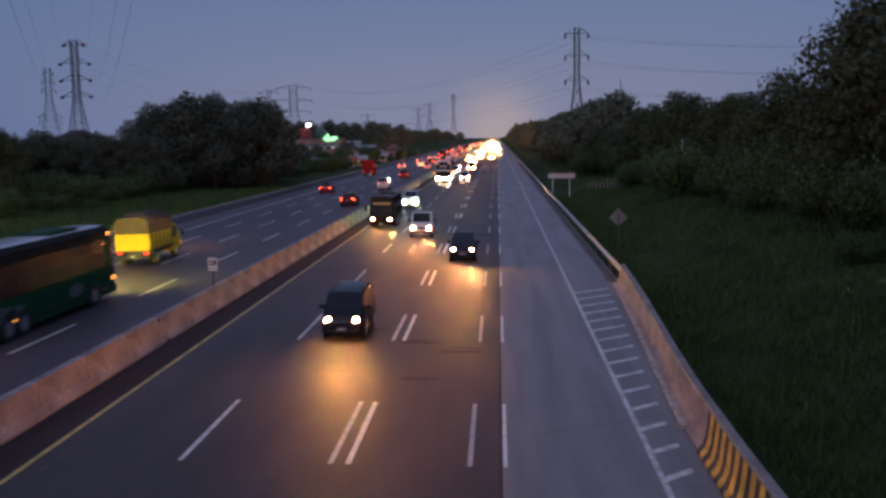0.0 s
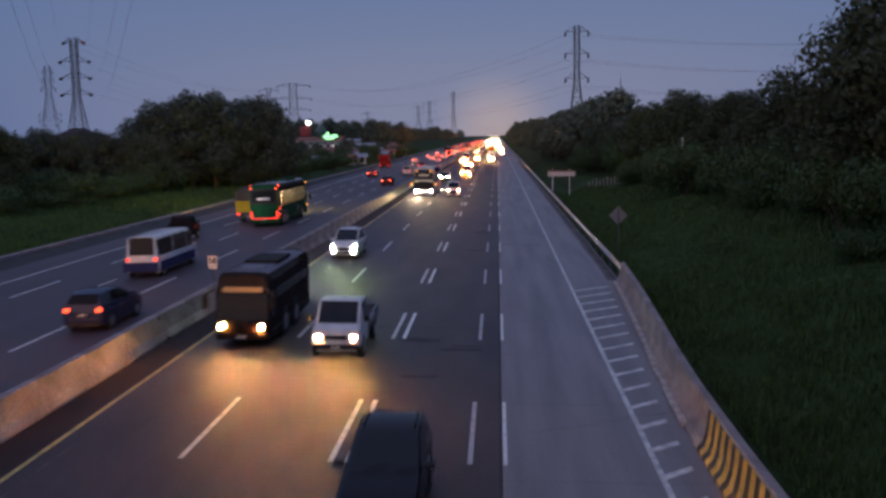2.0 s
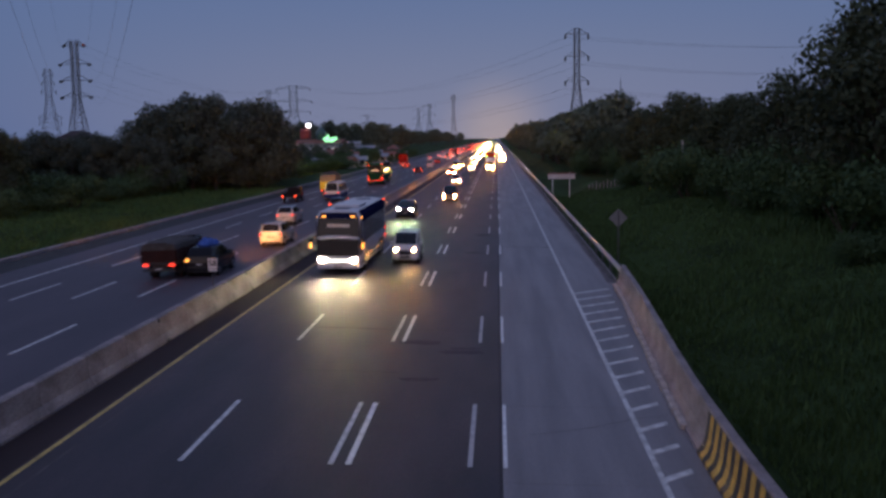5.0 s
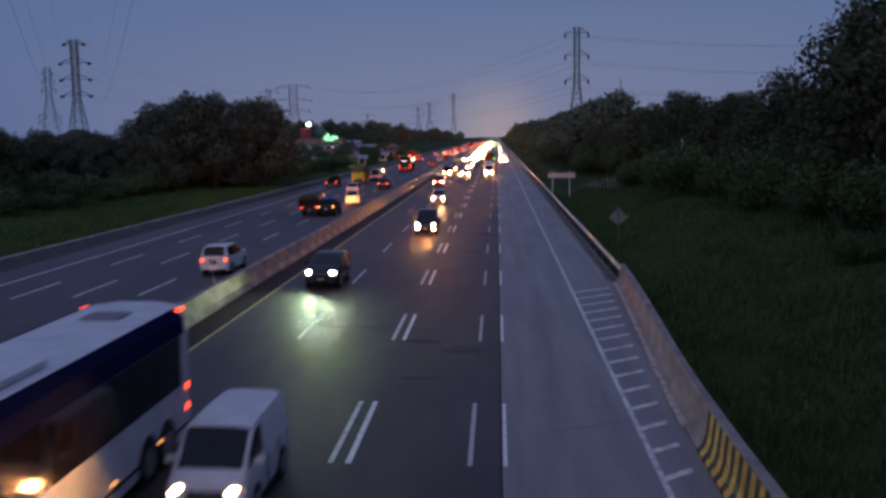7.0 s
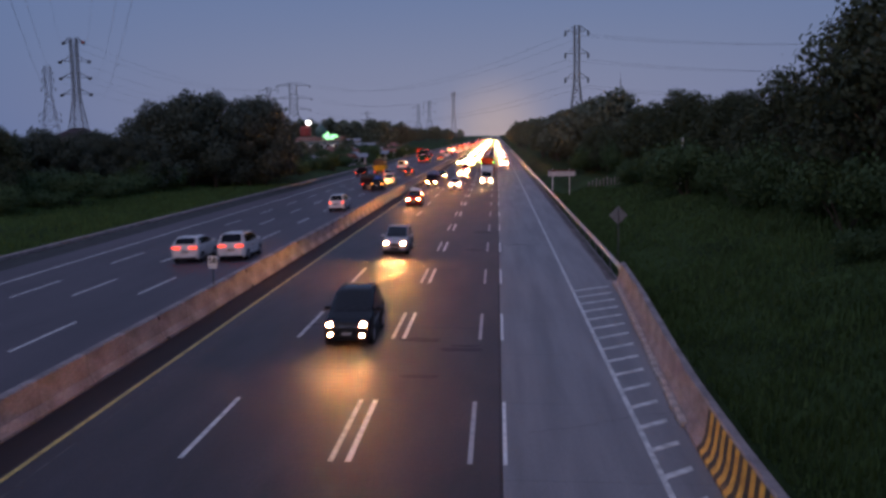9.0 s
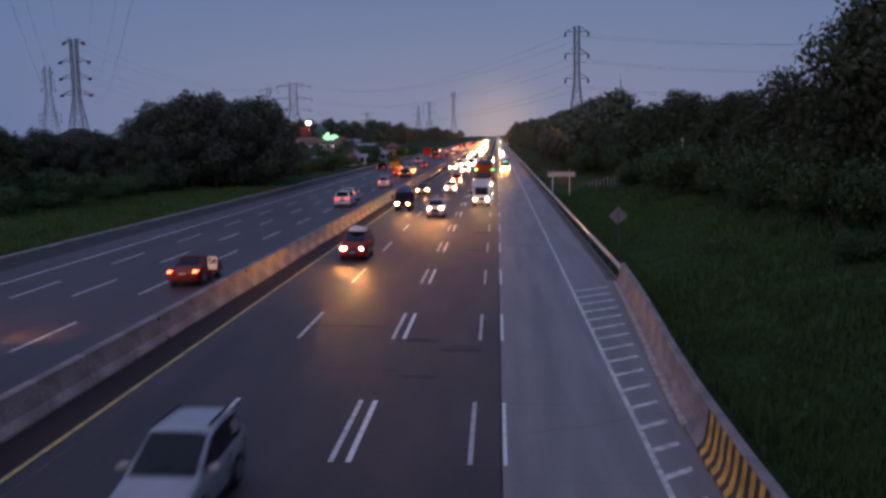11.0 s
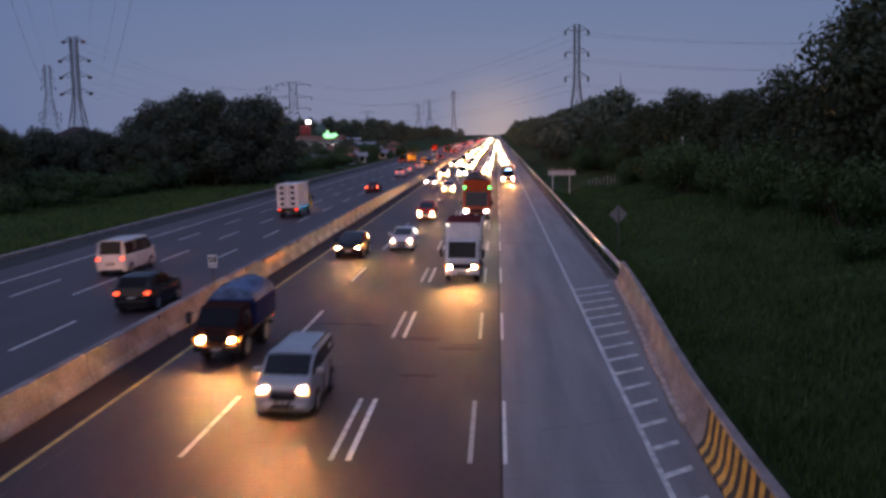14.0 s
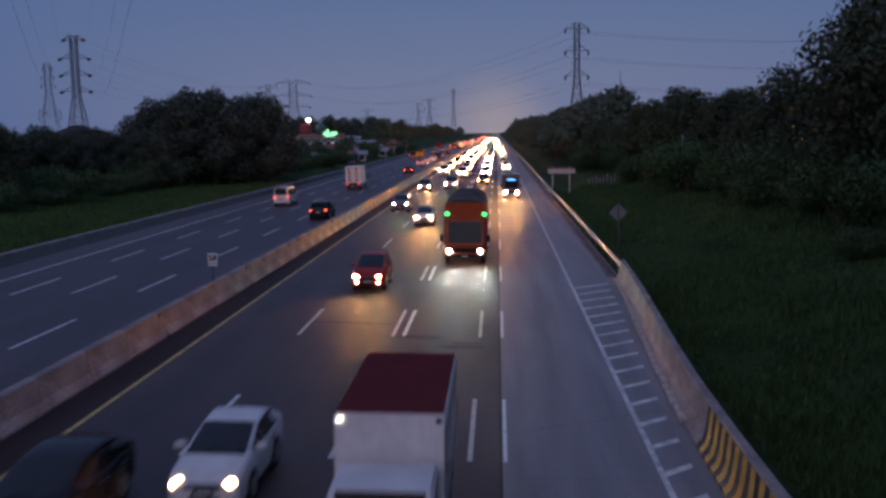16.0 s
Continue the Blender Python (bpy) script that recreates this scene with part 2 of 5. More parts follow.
def ground():
    xs = [-3000, -1200, -500, -250, -150, -100, -80, -70, -62, -56, -51, -47, -43, -40, -37, -35, -33.2, -32.3, -31.6, -20, -5, 4.6, 5.15, 5.3, 5.5, 5.7, 5.9, 6.1, 6.3, 6.62, 7.3, 8, 8.8, 9.6, 10.4,
          11.2, 12, 13, 14, 15.2, 16.5, 18, 20, 23, 27, 33, 45, 70, 120, 250, 600, 1500, 3000]
    ys = [-500, -200, -60, -20] + [2.0 * i for i in range(0, 60)] + [120 + 10 * i for i in range(0, 40)] + [540, 600, 700, 900, 1200, 1700, 2500, 4500]
    verts = [(x, y, zground(x, y)) for y in ys for x in xs]
    n = len(xs)
    faces = [(j * n + i, j * n + i + 1, (j + 1) * n + i + 1, (j + 1) * n + i) for j in range(len(ys) - 1) for i in range(n - 1)]
    ob = raw("ground", verts, faces, GRASS)
    for p in ob.data.polygons:
        p.use_smooth = True
    return tagged(ob, "dark green grass verges and fields beside the motorway", "grass", kind="structure")


ground()
Y0, Y1 = -420.0, 3200.0


def strip(name, x0, x1, material, lift=0.0, thick=0.6, parent=None, y0=Y0, y1=Y1, steps=60):
    """A long slab that follows the cross-fall of the carriageway."""
    ys = [y0 + (y1 - y0) * i / steps for i in range(steps + 1)]
    sec = [[(x0, y, zroad(x0) + lift), (x1, y, zroad(x1) + lift), (x1, y, zroad(x1) + lift - thick), (x0, y, zroad(x0) + lift - thick)] for y in ys]
    return part(name, loft(sec), material, parent)


road = tagged(strip("road", MEDIAN, 0.045, ASPHALT), "dark worn asphalt carriageway of a toll motorway", "road", kind="structure")
road_far = tagged(strip("road", -32.3, MEDIAN, ASPHALT_OLD), "dark asphalt carriageway with four marked lanes", "road", kind="structure")
def shoulder(name, y0, y1, lift, thick, step, parent=None, left=0.055):
    """Concrete as wide as the barrier leaves it."""
    n = max(1, int((y1 - y0) / step))
    ys = [y0 + (y1 - y0) * i / n for i in range(n + 1)]
    sec = [[(left, y, zroad(left) + lift), (path_x(y), y, zroad(path_x(y)) + lift), (path_x(y), y, zroad(path_x(y)) + lift - thick), (left, y, zroad(left) + lift - thick)] for y in ys]
    return part(name, loft(sec), CONCRETE, parent)


pavement = tagged(shoulder("pavement", Y0, Y1, -0.02, 0.55, 4.0), "grey concrete shoulder lane beside the asphalt", "pavement", kind="structure")


def slab_mesh(name, w, l, material, parent_slope, bev=0.0):
    """A flat plate w by l, tilted to the cross-fall, its corner at the origin."""
    bm = box(-w / 2, w / 2, 0, l, -0.012, 0.0)
    for v in bm.verts:
        v.co.z += parent_slope * v.co.x
    me = bpy.data.meshes.new(name)
    bmesh.ops.recalc_face_normals(bm, faces=bm.faces)
    bm.to_mesh(me)
    bm.free()
    me.materials.append(material)
    return me


def lay(name, me, x, y, parent, lift=0.004):
    ob = new(name, me)
    ob.parent = parent
    ob.location = (x, y, zroad(x) + lift)
    return ob


# concrete slabs with sawn joints
SLAB = 5.97
for k in range(52):
    shoulder("slab", 2 + k * 5.98, 2 + k * 5.98 + SLAB, 0.001, 0.015, 1.5, pavement, 0.06)
# lane markings of the near carriageway
dash_w = slab_mesh("lane_dash", 0.14, 5.1, PAINT_W, -0.02)
dash_o = slab_mesh("lane_dash", 0.13, 5.1, PAINT_OLD, -0.02)
dash_r = slab_mesh("lane_dash", 0.12, 5.1, mat("road_paint_faded", (0.48, 0.47, 0.47), 0.6, var=0.22, scale=2.5, fine=30), -0.02)
dash_l = slab_mesh("lane_dash", 0.15, 5.4, PAINT_OLD, 0.02)
dash_b = slab_mesh("lane_dash", 0.10, 5.1, PAINT_W, -0.02)
for k in range(-2, 26):
    y = 20.9 + 13.2 * k
    for x, me in ((-7.44, dash_o), (-3.92, dash_o), (-3.51, dash_w), (-0.70, dash_r)):
        lay("lane_dash", me, x, y, road)
    lay("lane_dash", dash_b, 0.115, y, pavement)
    for x in (-17.32, -20.6, -23.7):
        lay("lane_dash", dash_l, x, 31.9 + 12.2 * k, road_far)


def far_marks():
    vs, fs = [], []
    for k in range(26, 110):
        for x, q, p in ((-7.44, 20.9, 13.2), (-3.92, 20.9, 13.2), (-3.51, 20.9, 13.2), (-17.32, 31.9, 12.2), (-20.6, 31.9, 12.2), (-23.7, 31.9, 12.2)):
            y, i = q + p * k, len(vs)
            vs += [(x + a, y + b, zroad(x + a) + 0.008) for a, b in ((-0.07, 0), (0.07, 0), (0.07, 5.1), (-0.07, 5.1))]
            fs.append((i, i + 1, i + 2, i + 3))
    return tagged(raw("lane_dash", vs, fs, PAINT_OLD, road), kind="stuff")


far_marks()
strip("inner_shoulder", MEDIAN + 0.36, -10.95, mat("asphalt_shoulder", (0.034, 0.0215, 0.0215), 0.8, var=0.3, scale=0.5, bump=0.3, fine=70, stretch=(1, 0.15, 1), spec=0.3), lift=0.003, thick=0.02, parent=road)
strip("ghost_line", -10.36, -10.30, mat("line_ghost", (0.085, 0.07, 0.07), 0.7, var=0.4, scale=2, fine=30), lift=0.003, thick=0.02, parent=road)
strip("edge_line", -10.885, -10.765, PAINT_Y, lift=0.004, thick=0.02, parent=road)
strip("edge_line", 3.50, 3.64, PAINT_OLD, lift=0.006, thick=0.02, parent=pavement)
strip("edge_line", -26.8, -26.62, PAINT_OLD, lift=0.004, thick=0.02, parent=road_far)
# shoulder hatching
for k in range(-5, 15):
    y = 20.2 + 1.785 * k
    e = path_x(y) - 0.27 - 0.42
    a, b = (3.62, y), (e, y + 0.85 * (e - 3.62))
    sec = [[(x, q, zroad(x) + 0.008), (x, q + 0.29, zroad(x) + 0.008), (x, q + 0.29, zroad(x) - 0.004), (x, q, zroad(x) - 0.004)] for x, q in (a, b)]
    part("hatch_bar", loft(sec), PAINT_OLD, pavement)
# repaired patches and transverse joints in the asphalt
def ragged(x, y, w, l, seed):
    """A worn repair with a wandering edge, a few millimetres proud."""
    rp = random.Random(seed)
    ring = [(x + w / 2 * math.cos(a) * rp.uniform(0.75, 1.05), y + l / 2 * math.copysign(abs(math.sin(a)) ** 0.6, math.sin(a)) * rp.uniform(0.6, 1.2)) for a in [2 * math.pi * i / 26 for i in range(26)]]
    part("asphalt_patch", loft([[(p, q, zroad(p) + z) for p, q in ring] for z in (-0.02, 0.004)]), PATCH, road)


for k, (x, y, w, l) in enumerate(((-2.9, 34.0, 1.7, 0.7), (-1.3, 32.5, 1.7, 0.55), (-1.2, 33.1, 1.1, 0.3), (-2.5, 28.7, 1.3, 0.4), (-6.4, 36.5, 2.6, 0.22), (-1.2, 72.5, 1.6, 1.0), (-1.6, 61.2, 1.4, 0.5), (-4.9, 36.3, 1.6, 0.16))):
    ragged(x, y, w, l, 50 + k)
strip("seam", -0.02, 0.04, PATCH, lift=0.003, thick=0.02, parent=road)
for y in (64.5, 100):
    lay("joint_seal", slab_mesh("joint_seal", 3.4, 0.05, PATCH, -0.02), 1.8, y, pavement, lift=0.005)


def crack(name, pts, wid, parent, seed):
    """A wandering open crack: a thin dark sunk ribbon."""
    rc = random.Random(seed)
    vs, fs, n = [], [], 0
    for (xa, ya), (xb, yb) in zip(pts, pts[1:]):
        for i in range(14):
            u = i / 14
            x, y = xa + (xb - xa) * u, ya + (yb - ya) * u + rc.uniform(-0.05, 0.05)
            d = wid * rc.uniform(0.4, 1.3)
            vs += [(x, y - d, zroad(x) + 0.017), (x, y + d, zroad(x) + 0.017)]
    for i in range(len(vs) // 2 - 1):
        fs.append((2 * i, 2 * i + 2, 2 * i + 3, 2 * i + 1))
    return raw(name, vs, fs, PATCH, parent)


crack("crack", [(0.75, 23.3), (2.2, 23.9), (3.7, 24.9), (5.0, 25.4)], 0.010, pavement, 3)
crack("crack", [(-8.2, 36.6), (-5.5, 36.35), (-3.4, 36.2), (-0.1, 36.0)], 0.03, road, 4)
crack("crack", [(-9.8, 52.0), (-5.5, 51.8), (-1.0, 52.1)], 0.03, road, 5)
crack("crack", [(-6.2, 29.6), (-3.0, 29.4)], 0.03, road, 6)


# ---- barriers ----
def jersey(h, base, top):
    """Half outline of a New Jersey profile, right then left."""
    r = [(base / 2, 0), (base / 2, 0.09), (base / 2 - 0.14, 0.34), (top / 2, h - 0.03), (top / 2 - 0.03, h)]
    return r + [(-x, z) for x, z in r[::-1]]


median = thing("median_barrier", "weathered concrete median barrier between the carriageways", "barrier", kind="structure")
prof = jersey(0.98, 0.72, 0.30)
seg_bm = loft([[(x, 0.0, z) for x, z in prof], [(x, 2.996, z) for x, z in prof]])
bmesh.ops.bevel(seg_bm, geom=[e for e in seg_bm.edges if abs(e.verts[0].co.y - e.verts[1].co.y) < 0.01], offset=0.006, segments=1, affect="EDGES")
seg_me = part("barrier_segment", seg_bm, BARRIER).data
bpy.data.objects.remove(bpy.data.objects["barrier_segment"])
rb = random.Random(4)
for k in range(130):
    ob = new("barrier_segment", seg_me)
    ob.parent = median
    ob.matrix_local = pose(MEDIAN + rb.uniform(-0.005, 0.005), -6 + 3 * k, -0.02 + rb.uniform(-0.008, 0.004), 0, 0, rb.uniform(-0.05, 0.05))
part("barrier_run", loft([[(x + MEDIAN, y, z - 0.02) for x, z in prof] for y in (384, 900, 1800, 3200)]), BARRIER, median)
part("barrier_run", loft([[(x + MEDIAN, y, z - 0.02) for x, z in prof] for y in (-420, -6)]), BARRIER, median)

for k in range(26):
    part("drain_slot", box(MEDIAN + 0.33, MEDIAN + 0.37, 21.3 + 12 * k, 21.55 + 12 * k, -0.02, 0.10, 0.005), STRIPE_K, median)
    part("reflector", box(MEDIAN + 0.155, MEDIAN + 0.20, 33 + 12 * k, 33.12 + 12 * k, 0.80, 0.90, 0.005), STRIPE_K, median)

# shoulder barrier: a tall near length with hazard stripes, then a lower one that runs on
side = thing("shoulder_barrier", "tall concrete parapet with yellow and black hazard stripes beside the shoulder", "barrier", kind="structure")
tall = [(0.27, 0), (-0.36, 0), (-0.36, 0.11), (-0.24, 0.24), (-0.14, 0.44), (-0.07, 1.07), (-0.05, 1.10), (0.15, 1.10), (0.17, 1.07)]
cut = [-30 + 3.0 * k for k in range(0, 27)]
for a, b in zip(cut, cut[1:]):
    if a >= 48.6:
        break
    b = min(b, 48.6)
    ys = [a + 0.012, (a + b) / 2, b - 0.012]
    part("parapet_segment", loft([[(path_x(y) + x, y, zroad(path_x(y)) + z - 0.03) for x, z in tall] for y in ys]), BARRIER, side)
for k in range(40):
    y = 22.0 - 0.32 * k
    outline = [(-0.364, 0.005), (-0.364, 0.115), (-0.244, 0.245), (-0.144, 0.445), (-0.076, 1.03)]
    inner = [(x + 0.02, z) for x, z in outline[::-1]]
    ring = lambda yy: [(path_x(yy) + x, yy + (0.12 if z > 0.3 else 0) - 0.06, zroad(5) + z - 0.03) for x, z in outline + inner]
    part("hazard_stripe", loft([ring(y), ring(y + 0.315)]), STRIPE_K if k % 2 == 0 else STRIPE_Y, side)
TOE = mat("broken_concrete", (0.42, 0.37, 0.34), 0.8, var=0.25, scale=3, bump=0.4, fine=18)
# rough broken toe along the foot of the parapet
rk = random.Random(12)
y = 24.0
while y < 47.5:
    l = rk.uniform(0.55, 1.1)
    px = path_x(y) - 0.37
    stone = part("toe_stone", box(-0.07 - rk.uniform(0, 0.05), 0.10, 0, l - 0.04, 0, rk.uniform(0.13, 0.2), 0.03), TOE, side)
    stone.matrix_local = pose(px, y, zroad(px) - 0.01, 0, 0, -3.0)
    y += l
# gutter soil and the soft shade along the rail, painted as two darker strips
SOIL_SHADE_L = mat("gutter_dust_shade", (0.15, 0.135, 0.14), 0.9, var=0.35, scale=0.9, bump=0.2, fine=30)
SOIL_SHADE = mat("gutter_soil_shade", (0.10, 0.088, 0.085), 0.9, var=0.4, scale=0.9, bump=0.3, fine=30)
gx = lambda q: path_x(q) - 0.29
gy = [49 + 2.5 * i for i in range(90)]
wander = lambda q: 0.30 + 0.10 * noise.noise((q * 0.4, 3, 1)) + 0.06 * noise.noise((q * 1.7, 5, 2))
for share, lift, m in ((1.0, 0.010, SOIL_SHADE_L), (0.5, 0.016, SOIL_SHADE)):
    gsec = []
    for q in gy:
        xl, xr = gx(q) - wander(q + 9 * share) * share, gx(q) + 0.2
        gsec.append([(xl, q, zroad(xl) + lift), (xr, q, zroad(xr) + lift + 0.02), (xr, q, zroad(xr) - 0.05), (xl, q, zroad(xl) - 0.05)])
    part("gutter_soil_shade", loft(gsec), m, pavement)
low = thing("guard_rail", "galvanised steel guard rail on posts along the shoulder", "guard rail", kind="structure")
railp = [(-0.10, 0.0), (-0.14, 0.06), (-0.14, 0.11), (-0.09, 0.16), (-0.14, 0.21), (-0.14, 0.26), (-0.10, 0.32), (-0.08, 0.32), (-0.07, 0.16), (-0.08, 0.0)]
ZINC = mat("rail_zinc", (0.5, 0.48, 0.47), 0.4, 0.6, var=0.15, scale=2)
for k in range(70):
    y = 48.4 + 4 * k
    part("rail", loft([[(6.40 + x + (0.006 if k % 2 else 0), q, zroad(6.3) + z + 0.52) for x, z in railp] for q in (y, y + 4.05)]), ZINC, low)
part("rail_run", loft([[(6.40 + x, q, zroad(6.3) + z + 0.52) for x, z in railp] for q in (328.5, 900, 2000)]), ZINC, low)
post_me = part("post", box(-0.05, 0.05, -0.06, 0.06, -0.9, 0.84, 0.008), STEEL).data
bpy.data.objects.remove(bpy.data.objects["post"])
for k in range(100):
    ob = new("post", post_me)
    ob.parent = low
    ob.location = (6.38, 50 + 4 * k, zroad(6.3))

# kerb and drain of the far verge
# flat dark strip between the road edge and the kerb
strip("gutter", -32.25, -29.6, mat("gutter_dark", (0.03, 0.03, 0.028), 0.85, var=0.35, scale=0.8, fine=20), lift=0.005, thick=0.03, parent=road_far)
kerb = thing("kerb", "pale concrete kerb along the grass verge", "kerb", kind="structure")
for k in range(120):
    part("kerb_stone", box(-32.75, -32.3, 3 * k, 3 * k + 2.98, -0.8, -0.16, 0.02), BARRIER, kerb)
part("kerb_run", box(-32.75, -32.3, 360, 2500, -0.8, -0.16), BARRIER, kerb)


# ---- signs ----
def text_mesh(name, body, size, m, parent, material, extrude=0.004):
    cu = bpy.data.curves.new(name, "FONT")
    cu.body, cu.size, cu.extrude, cu.align_x, cu.align_y = body, size, extrude, "CENTER", "CENTER"
    cu.offset = size * 0.03
    tmp = bpy.data.objects.new(name, cu)
    scene.collection.objects.link(tmp)
    me = bpy.data.meshes.new_from_object(tmp.evaluated_get(bpy.context.evaluated_depsgraph_get()))
    bpy.data.objects.remove(tmp)
    me.materials.clear()
    me.materials.append(material)
    ob = new(name, me)
    ob.parent = parent
    ob.matrix_local = m
    return ob


km = thing("kilometre_sign", "small white kilometre sign on a thin post on the median", "sign")
km.matrix_world = pose(MEDIAN, 40.3, 0.96)
part("post", beam(bmesh.new(), (0, 0.03, -0.02), (0, 0.03, 1.24), 0.03, n=8), STEEL, km)
part("panel", box(-0.21, 0.21, 0, 0.02, 0.80, 1.23, 0.005), SIGN_W, km)
part("lower_panel", box(-0.19, 0.19, 0, 0.02, 0.68, 0.76, 0.004), SIGN_W, km)
text_mesh("number", "58", 0.36, pose(0, -0.005, 1.015, 90, 0, 0), km, SIGN_K)

board = thing("notice_board", "pale red-topped rectangular notice board on two steel posts in the grass", "sign")
board.matrix_world = pose(8.6, 128, -0.95, 0, 0, -6)
part("panel", box(-1.8, 1.8, -0.03, 0.03, 2.45, 3.2, 0.01), mat("board_face", (0.62, 0.55, 0.53), 0.6, var=0.15, scale=1.5), board)
part("header_band", box(-1.8, 1.8, -0.036, -0.02, 3.08, 3.26, 0.008), mat("board_header", (0.16, 0.05, 0.05), 0.6, var=0.15, scale=2), board)
for x in (-1.2, 1.05):
    part("post", box(x - 0.05, x + 0.05, 0.03, 0.13, -0.3, 3.4), SIGN_W, board)
dia = thing("warning_sign", "grey back of a diamond warning sign on a post", "sign")
dia.matrix_world = pose(7.2, 57, -0.75)
q = 0.56
part("panel", loft([[(q, 0, 3.05), (0, 0, 3.05 + q), (-q, 0, 3.05), (0, 0, 3.05 - q)], [(q, 0.02, 3.05), (0, 0.02, 3.05 + q), (-q, 0.02, 3.05), (0, 0.02, 3.05 - q)]]), mat("sign_back", (0.2, 0.21, 0.22), 0.5, 0.2, var=0.12, scale=3), dia)
part("post", beam(bmesh.new(), (0, -0.05, -0.3), (0, -0.05, 3.5), 0.04, n=8), STEEL, dia)
wp = tagged(part("marker_post", beam(bmesh.new(), (18.1, 95, 2.0), (18.25, 95, 6.6), 0.09, n=8), SIGN_W), "slender white marker post among dark trees", "post")
for k in range(9):
    tagged(part("fence_post", box(12.2 + k * 0.45, 12.36 + k * 0.45, 128 - k * 0.3, 128.16 - k * 0.3, zground(12.2 + k * 0.45, 128) - 0.2, zground(12.2 + k * 0.45, 128) + 1.0 + 0.15 * (k % 3), 0.02), BARRIER), "short pale fence post in front of the wood", "fence post", "pale fence posts")


# ---- pylons and wires ----
def pylon(x, y, h, w, turn=0, arms=((0.93, 0.16), (0.78, 0.2), (0.62, 0.2)), slim=0.05, tw=1.0, neck=0.6, knob=0.0):
    t = thing("pylon", "tall steel lattice power pylon against the dusk sky", "pylon", "power pylons")
    t.matrix_world = pose(x, y, -1.5, 0, 0, turn)
    bm = bmesh.new()
    wid = lambda z: max(tw, w / 2 + (tw - w / 2) * z / (neck * h))
    lev = [h * f for f in (0, 0.14, 0.27, 0.38, 0.48, 0.56, 0.63, 0.70, 0.77, 0.84, 0.91, 1.0)]
    c = [[(sx * wid(z), sy * wid(z), z) for sx, sy in ((1, 1), (-1, 1), (-1, -1), (1, -1))] for z in lev]
    for a, b in zip(c, c[1:]):
        for i in range(4):
            j = (i + 1) % 4
            beam(bm, a[i], b[i], slim * 2.0, n=4)
            beam(bm, a[i], b[j], slim, n=4)
            beam(bm, a[j], b[i], slim, n=4)
            beam(bm, b[i], b[j], slim, n=4)
    part("mast", bm, DARK_STEEL, t)
    for f, r in arms:
        for s in (-1, 1):
            a = bmesh.new()
            z, e = f * h, s * r * h
            for q in (-1, 1):
                beam(a, (s * tw, q * tw, z), (e, 0, z), slim * 1.2, n=4)
                beam(a, (s * tw, q * tw, z + 0.04 * h), (e, 0, z), slim, n=4)
            part("cross_arm", a, DARK_STEEL, t)
            part("insulator", beam(bmesh.new(), (e, 0, z), (e, 0, z - 0.035 * h), slim * (4 if slim < 0.12 else 2), n=6) if not knob else beam(bmesh.new(), (e - 0.55, 0, z - 0.35), (e + 0.55, 0, z - 0.25), knob, knob * 0.8, n=8), DARK_STEEL, t)
    return t


pylon(-134.3, 300, 41.2, 8.5, 4, ((0.975, 0.075), (0.83, 0.112), (0.704, 0.112), (0.578, 0.112)), slim=0.075, tw=0.95, neck=0.55, knob=0.48)
pylon(-200.9, 420, 42.5, 11, 15, ((0.95, 0.05), (0.86, 0.06), (0.77, 0.07), (0.50, 0.11), (0.44, 0.11)), slim=0.05, tw=1.2, neck=0.7)
pylon(24.1, 290, 40.4, 7, 4, ((0.96, 0.085), (0.80, 0.085), (0.62, 0.085)), slim=0.07, tw=0.75, neck=0.6)
pylon(-122, 570, 41.2, 20, 8, ((0.965, 0.24), (0.78, 0.26), (0.62, 0.24)), slim=0.07, tw=2.2)
pylon(-153.8, 640, 42.8, 16, 8, ((0.95, 0.15), (0.75, 0.15)), slim=0.06, tw=1.2)
pylon(-161.8, 1190, 39.4, 22, 8, ((0.95, 0.2), (0.75, 0.2)), slim=0.09, tw=1.6)
pylon(-86.3, 1050, 41.6, 18, 8, ((0.95, 0.14), (0.75, 0.14)), slim=0.08, tw=1.2)
pylon(-74, 1050, 46, 18, 8, ((0.95, 0.14), (0.75, 0.14)), slim=0.08, tw=1.2)
pylon(-32.5, 720, 41, 5, 8, ((0.95, 0.04),), slim=0.07, tw=0.8)
mast = thing("radio_mast", "thin steel mast rising behind the trees", "mast")
part("pole", beam(bmesh.new(), (71.6, 560, -1), (71.6, 560, 38.3), 0.45, 0.2, 6), DARK_STEEL, mast)
part("antenna", beam(bmesh.new(), (71.6, 560, 38.2), (71.6, 560, 41), 0.08, 0.04, 5), DARK_STEEL, mast)


def wire(a, b, sag, r):
    bm, n = bmesh.new(), 14
    a, b = Vector(a), Vector(b)
    pts = [a.lerp(b, i / n) - Vector((0, 0, sag * 4 * (i / n) * (1 - i / n))) for i in range(n + 1)]
    loft([[p + Vector((r * math.cos(q), 0, r * math.sin(q))) for q in (0, 2.1, 4.2)] for p in pts], bm=bm)
    return tagged(part("power_cable", bm, DARK_STEEL), "thin sagging overhead power cable", "cable", "power cables")


